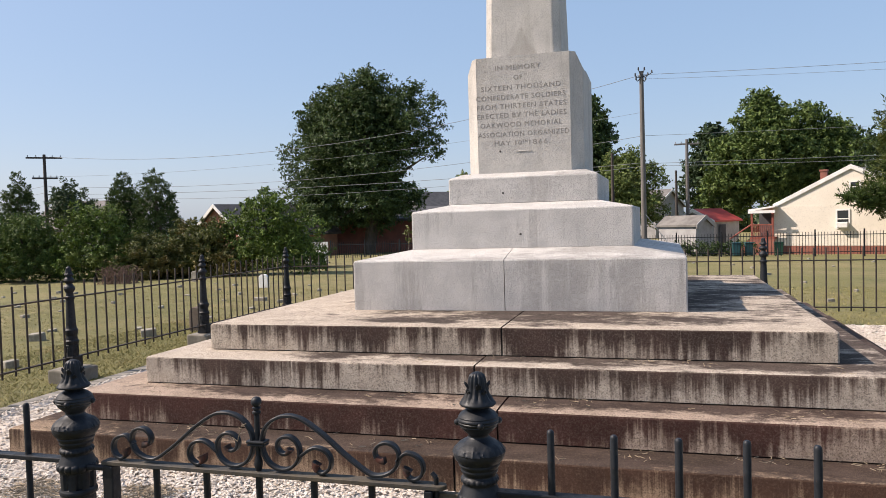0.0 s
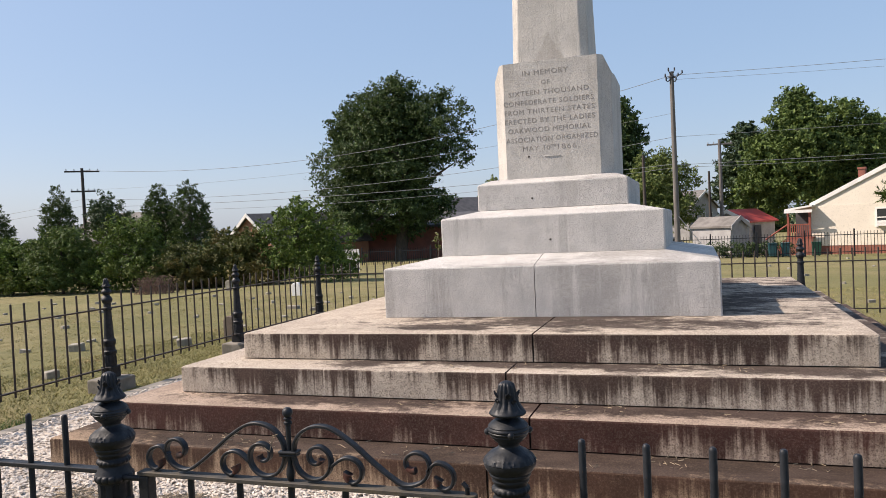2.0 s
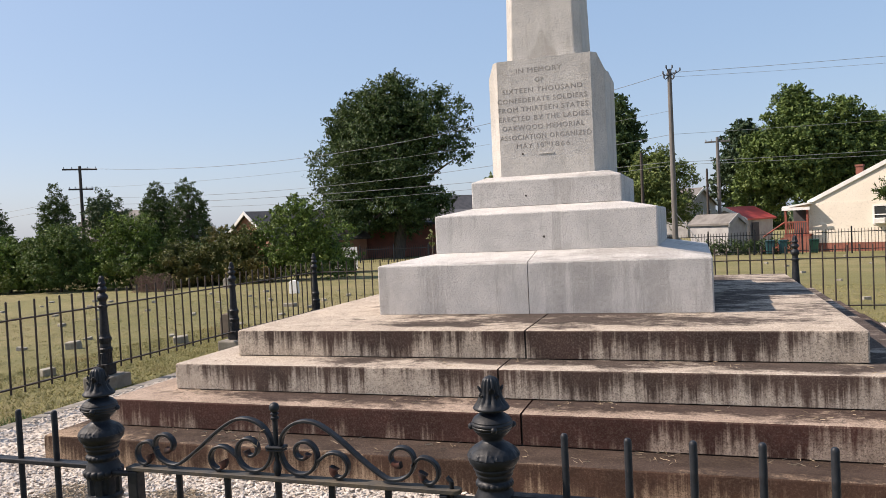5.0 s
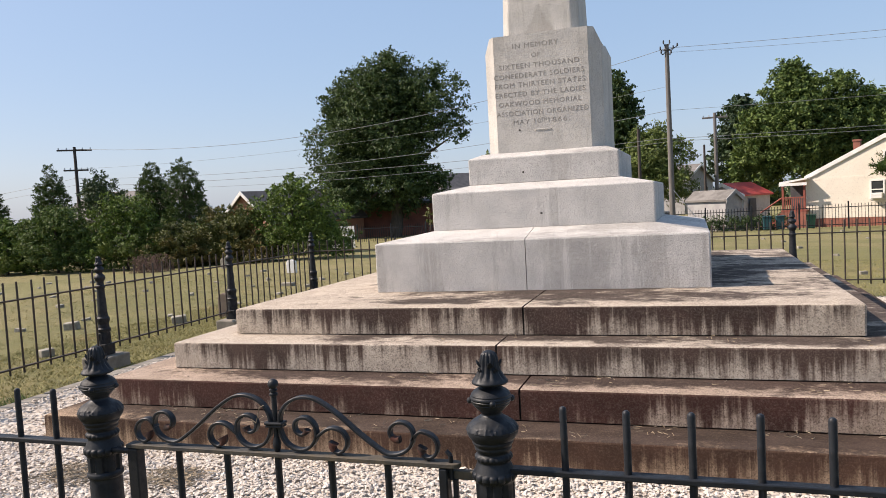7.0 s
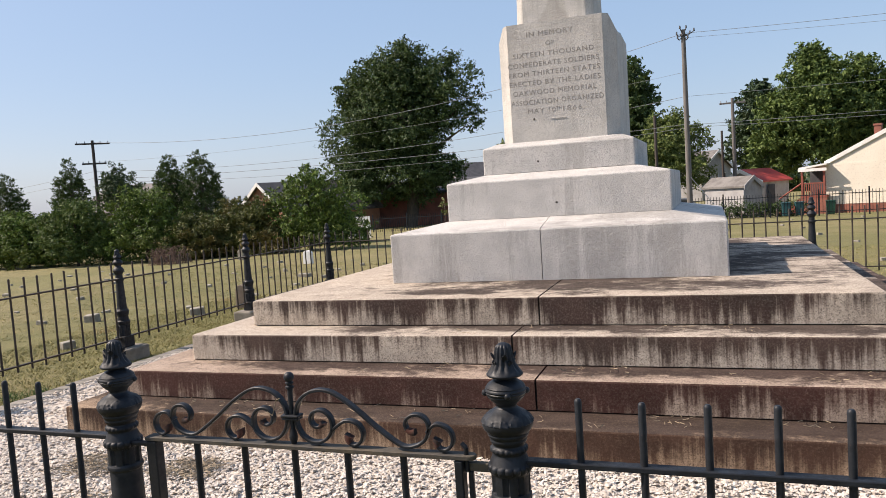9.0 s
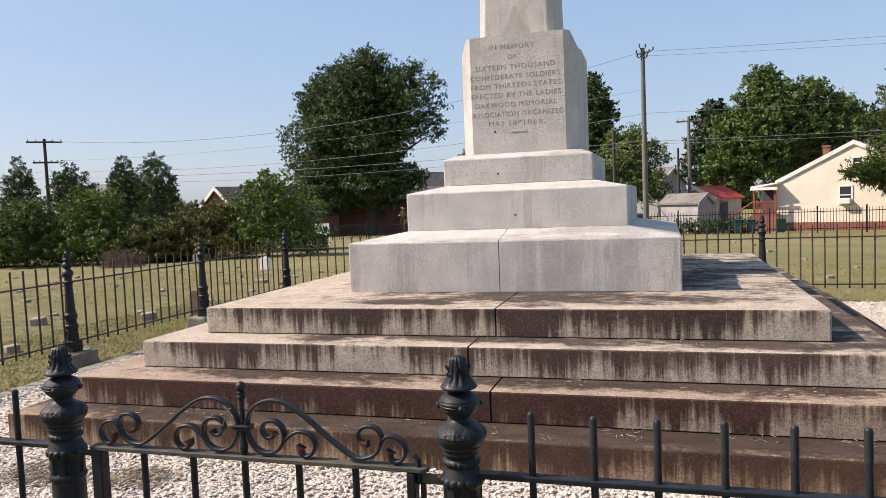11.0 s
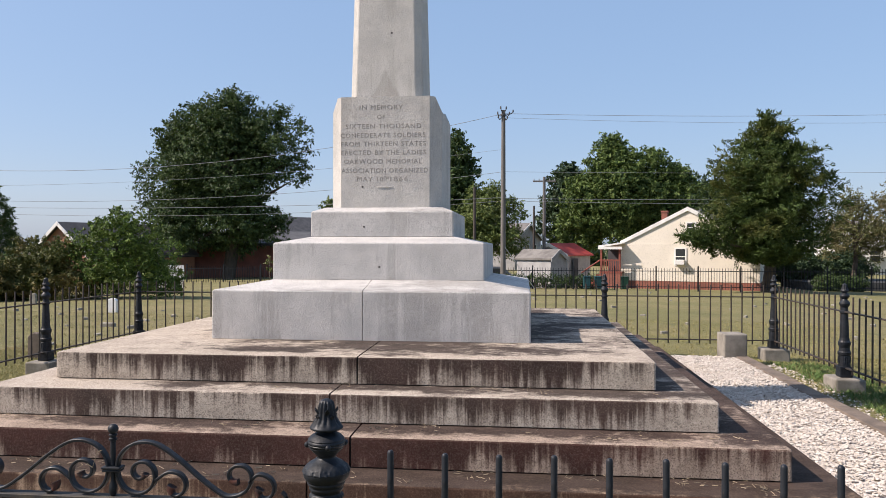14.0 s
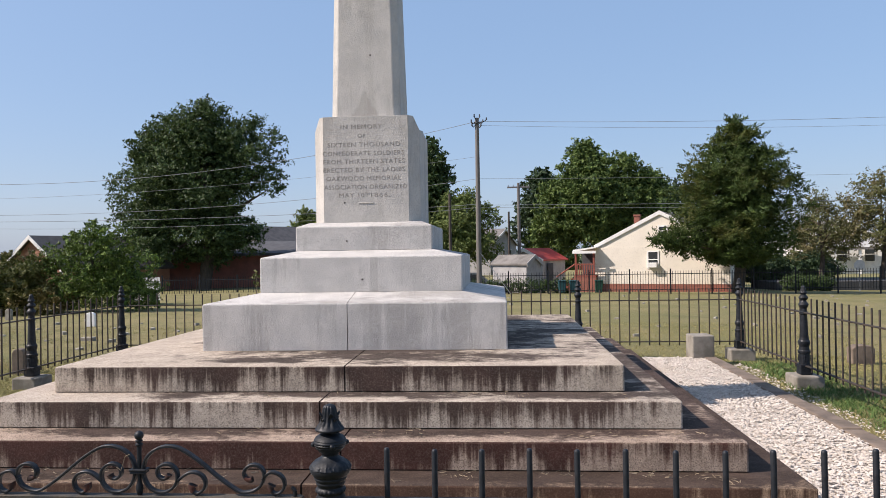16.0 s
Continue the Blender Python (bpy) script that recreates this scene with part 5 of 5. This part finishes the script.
# ---- far boundary fence ----
rail_len = 48
far_fence = thing("iron_fence", (-21, 45.6, ground_z(4, 45.6)), "black iron picket fence along the far edge of the lawn", "iron fence")
far_picket = part("picket", boxed(-0.012, 0.012, -0.012, 0.012, 0.05, 1.32), IRON, far_fence)
for i in range(1, 300):
    share(far_picket, far_fence, (i * 0.16, 0, 0))
for z in (0.18, 1.12):
    part("rail", boxed(0, rail_len, -0.02, 0.02, z, z + 0.04), IRON, far_fence)
for i in range(20):
    part("fence_post", boxed(i * 2.44 - 0.035, i * 2.44 + 0.035, -0.035, 0.035, -0.3, 1.45), IRON, far_fence)

# ---- grave markers on the lawn ----
bm = boxed(-0.15, 0.15, -0.09, 0.09, -0.08, 0.085, 0.02)
marker = tagged(part("grave_marker", bm, MARKER), "small low weathered stone grave marker in the grass", "grave marker", "grave markers on the lawn")
marker.matrix_basis = pose(-9.0, 16.0, ground_z(-9, 16))
rng = random.Random(77)
spots = []
for i in range(9):
    for j in range(9):
        spots.append((-24 + i * 1.95 + rng.uniform(-0.5, 0.5), 9.5 + j * 1.55 + rng.uniform(-0.4, 0.4)))
for i in range(11):
    for j in range(9):
        spots.append((-7 + i * 2.7 + rng.uniform(-0.8, 0.8), 15.5 + j * 3.1 + rng.uniform(-0.8, 0.8)))
for x, y in spots:
    if rng.random() < 0.75 and not (WX - 0.6 < x < EX + 0.6 and y < BY + 0.8) and not (x < -10 and y > 22):
        s = rng.uniform(0.3, 0.6)
        o = copy_thing(marker, pose(x, y, ground_z(x, y) + rng.uniform(-0.015, 0.02), rng.uniform(-8, 8), rng.uniform(-8, 8), rng.uniform(0, 180)))
        o.scale = (s, s, s * 1.35)


def headstone(x, y, w, h, d, label, material=MARKER, turn=0.0):
    bm = prism(bmesh.new(), [(-w / 2, -0.15), (w / 2, -0.15), (w / 2, h * 0.82), (w * 0.3, h * 0.96), (0, h), (-w * 0.3, h * 0.96), (-w / 2, h * 0.82)], -d / 2, d / 2)
    bmesh.ops.bevel(bm, geom=list(bm.edges), offset=0.015, segments=2, profile=0.5, affect='EDGES')
    o = tagged(part("headstone", bm, material), label, "headstone", "headstones")
    o.matrix_basis = pose(x, y, ground_z(x, y), 0, 0, turn)
    return o


headstone(-11.2, 20.0, 0.30, 0.40, 0.12, "small white upright headstone in the lawn", WHITE)
headstone(-7.1, 10.75, 0.19, 0.40, 0.14, "dark weathered headstone behind the fence", KERB, 6)
headstone(-15.7, 23.0, 0.22, 0.38, 0.10, "small grey upright headstone by the hedge", MARKER)
for x, y, s, turn, label in ((-9.35, 9.75, 0.75, 12, "squat rough stone marker in the grass"), (-7.52, 10.1, 0.75, 40, "flat dark stone marker in the grass"), (-7.55, 7.55, 0.55, 70, "pale rough stone block in the grass")):
    o = copy_thing(marker, pose(x, y, ground_z(x, y) + 0.03, 5, -4, turn))
    o.scale = (s, s, s * 1.5)
    tagged(o, label, "grave marker", "grave markers on the lawn")
# kerb brown puts the shadow on this headstone into its colour
headstone(5.9, 11.6, 0.34, 0.30, 0.2, "low headstone beyond the fence, coloured dark for its shadow", KERB)


# ---- gravel, grass ----
def pebbles(name, boxes, size, seed, label):
    """Rounded stones scattered over rectangles (x0, x1, y0, y1, count)."""
    rng = np.random.default_rng(seed)
    unit = np.array([(1, 0, 0), (-1, 0, 0), (0, 1, 0), (0, -1, 0), (0, 0, 1), (0.6, 0.6, 0.6), (-0.6, 0.6, 0.6), (0.6, -0.6, 0.6), (-0.6, -0.6, 0.6)], float)
    tri = np.array([(0, 2, 5), (2, 4, 5), (4, 0, 5), (2, 1, 6), (1, 4, 6), (4, 2, 6), (3, 0, 7), (0, 4, 7), (4, 3, 7), (1, 3, 8), (3, 4, 8), (4, 1, 8)])
    vs, fs, base = [], [], 0
    for x0, x1, y0, y1, count, level in boxes:
        s = size * rng.uniform(0.6, 1.5, (count, 1, 1)) * np.array([1.0, 0.74, 0.42]) * rng.uniform(0.8, 1.2, (count, 1, 3))
        v = unit[None] * s * (1 + 0.22 * rng.normal(size=(count, 9, 1)))
        a, b = rng.uniform(0, 6.28, count), rng.normal(0, 0.3, count)
        ca, sa, cb, sb = np.cos(a)[:, None], np.sin(a)[:, None], np.cos(b)[:, None], np.sin(b)[:, None]
        x, y, z = v[..., 0] * cb - v[..., 2] * sb, v[..., 1], v[..., 0] * sb + v[..., 2] * cb
        v = np.stack([x * ca - y * sa, x * sa + y * ca, z], -1)
        v += np.stack([rng.uniform(x0, x1, count), rng.uniform(y0, y1, count), level + rng.uniform(-0.010, 0.006, count)], -1)[:, None]
        vs.append(v.reshape(-1, 3))
        fs.append((tri[None] + (base + 9 * np.arange(count))[:, None, None]).reshape(-1, 3))
        base += 9 * count
    return tagged(arrays(name, np.concatenate(vs), np.concatenate(fs), GRAVEL, smooth=False), label, "gravel", kind="stuff")


R = 3.18
pebbles("gravel", ((CX - HALF, CX + HALF, 2.36, CY - R, 47000, 0.0), (CX - HALF, CX - R, CY - R, CY + 3.7, 9000, 0.0), (CX + R, CX + HALF, CY - R, CY + 3.7, 18000, 0.0),
                   (CX + HALF + 0.2, CX + HALF + 0.62, CY - 3.5, CY + 3.6, 1300, -0.095)), 0.0138, 5, "loose white and buff crushed gravel round the monument")


def grass(name, areas, seed, label, height=0.026, material=None):
    """Blades over rectangles (x0, x1, y0, y1, count)."""
    rng = np.random.default_rng(seed)
    vs = []
    for x0, x1, y0, y1, count in areas:
        tuft = np.stack([rng.uniform(x0, x1, count // 8), rng.uniform(y0, y1, count // 8)], -1)
        p = np.repeat(tuft, 8, 0) + rng.normal(0, 0.05, (count // 8 * 8, 2))
        z = np.array([ground_z(float(x), float(y)) for x, y in p]) - 0.005
        k = len(p)
        h = height * rng.uniform(0.4, 1.5, k)
        a = rng.uniform(0, 6.28, k)
        lean = rng.normal(0, 0.9, (k, 2)) * h[:, None]
        w = 0.006 * np.stack([np.cos(a), np.sin(a)], -1)
        base = np.concatenate([p, z[:, None]], 1)
        v0, v1 = base.copy(), base.copy()
        v0[:, :2] -= w
        v1[:, :2] += w
        v2 = base.copy()
        v2[:, :2] += lean
        v2[:, 2] += h
        vs.append(np.stack([v0, v1, v2], 1).reshape(-1, 3))
    v = np.concatenate(vs)
    return tagged(arrays(name, v, np.arange(len(v)).reshape(-1, 3), material or BLADES), label, "grass", kind="stuff")


grass("grass", ((-8.5, CX - HALF - 0.15, 3.0, 12.5, 60000), (CX + HALF + 0.2, 6.5, 4.0, 12.5, 36000), (-16, -6, 8, 20, 40000), (-6, 8, 11.3, 20, 60000)), 9, "short dry grass in green and straw tufts")

WEEDS = island("green_weeds", (0.10, 0.17, 0.035), (0.05, 0.095, 0.02), (0.17, 0.18, 0.06), 0.8)
grass("green_weeds", ((CX + HALF + 0.55, CX + HALF + 1.35, 5.0, 11.4, 7000), (-6.2, CX - HALF - 0.15, 3.2, 5.6, 1800), (-2.0, 3.5, 11.35, 11.75, 1500)), 19, "fresh green weeds along the fence foot", 0.06, WEEDS)


def straw(name, strips, seed, label, wide=0.0013, long=0.05):
    """Dry needles and twigs lying on the treads: (x0, x1, y0, y1, z, count)."""
    rng = np.random.default_rng(seed)
    vs, fs = [], []
    for x0, x1, y0, y1, z, count in strips:
        knots = np.stack([rng.uniform(x0, x1, count // 5 + 1), rng.uniform(y0, y1, count // 5 + 1)], -1)
        for i in range(count):
            c = knots[i // 5] + rng.normal(0, 0.05, 2)
            c[1] = min(max(c[1], y0), y1)
            a, l = rng.uniform(0, 6.28), rng.uniform(0.012, long)
            d = np.array([math.cos(a), math.sin(a), 0]) * l
            n = np.array([-math.sin(a), math.cos(a), 0]) * wide
            p = np.array([*c, z + 0.004])
            tip = p + d + np.array([0, 0, rng.uniform(0.0, 0.012)])
            b = len(vs)
            vs += [p - n, p + n, tip + n, tip - n, p + [0, 0, 0.003], tip + [0, 0, 0.003]]
            fs += [(b, b + 3, b + 5, b + 4), (b + 1, b + 4, b + 5, b + 2)]
    return tagged(arrays(name, np.array(vs), np.array(fs), STRAW), label, "straw", kind="stuff")


straw("dry_straw", ((CX - 3.0, CX + 3.0, CY - 3.14, CY - 2.89, 0.197, 200), (CX - 2.7, CX + 2.7, CY - 2.83, CY - 2.56, 0.394, 120),
                    (CX - 2.4, CX + 2.4, CY - 2.50, CY - 2.22, 0.592, 50)), 12, "dry straw and twigs caught on the steps")
straw("dry_grass_clump", ((-3.55, -3.1, 3.6, 3.9, 0.012, 420), (-2.85, -2.5, 3.7, 3.95, 0.012, 420), (-3.1, -2.6, 3.2, 3.4, 0.012, 120)), 15, "dry straw coloured grass clumps in the gravel", 0.0024, 0.08)

# weed in the joint beside the second course
weed = thing("weed", (-1.955, 6.62, 1.275), "small weed sprouting from a stone joint", "weed")
part("stem", rod(rod(bmesh.new(), (0, 0, -0.02), (0.012, 0, 0.11), 0.004, 0.003, 6), (0.012, 0, 0.11), (-0.004, 0.01, 0.21), 0.003, 0.0015, 6), BARK, weed)
leaf_cloud("leaves", [(0.012, 0, 0.09, 0.035, 0.03, 0.05), (0.0, 0.01, 0.17, 0.03, 0.03, 0.045)], 60, 0.017, OLIVE_LEAF, weed, 61, 0.3, 0.012, 6)

# white board fence beside the brick house
board_fence = thing("board_fence", (-17.7, 35.4, ground_z(-17.0, 35.4)), "short white wooden board fence beside the house", "fence")
for i in range(9):
    part("board", boxed(i * 0.15, i * 0.15 + 0.12, 0, 0.03, 0.0, 1.15), WHITE, board_fence)
part("rail", boxed(0, 1.32, 0.032, 0.07, 0.85, 0.95), WHITE, board_fence)
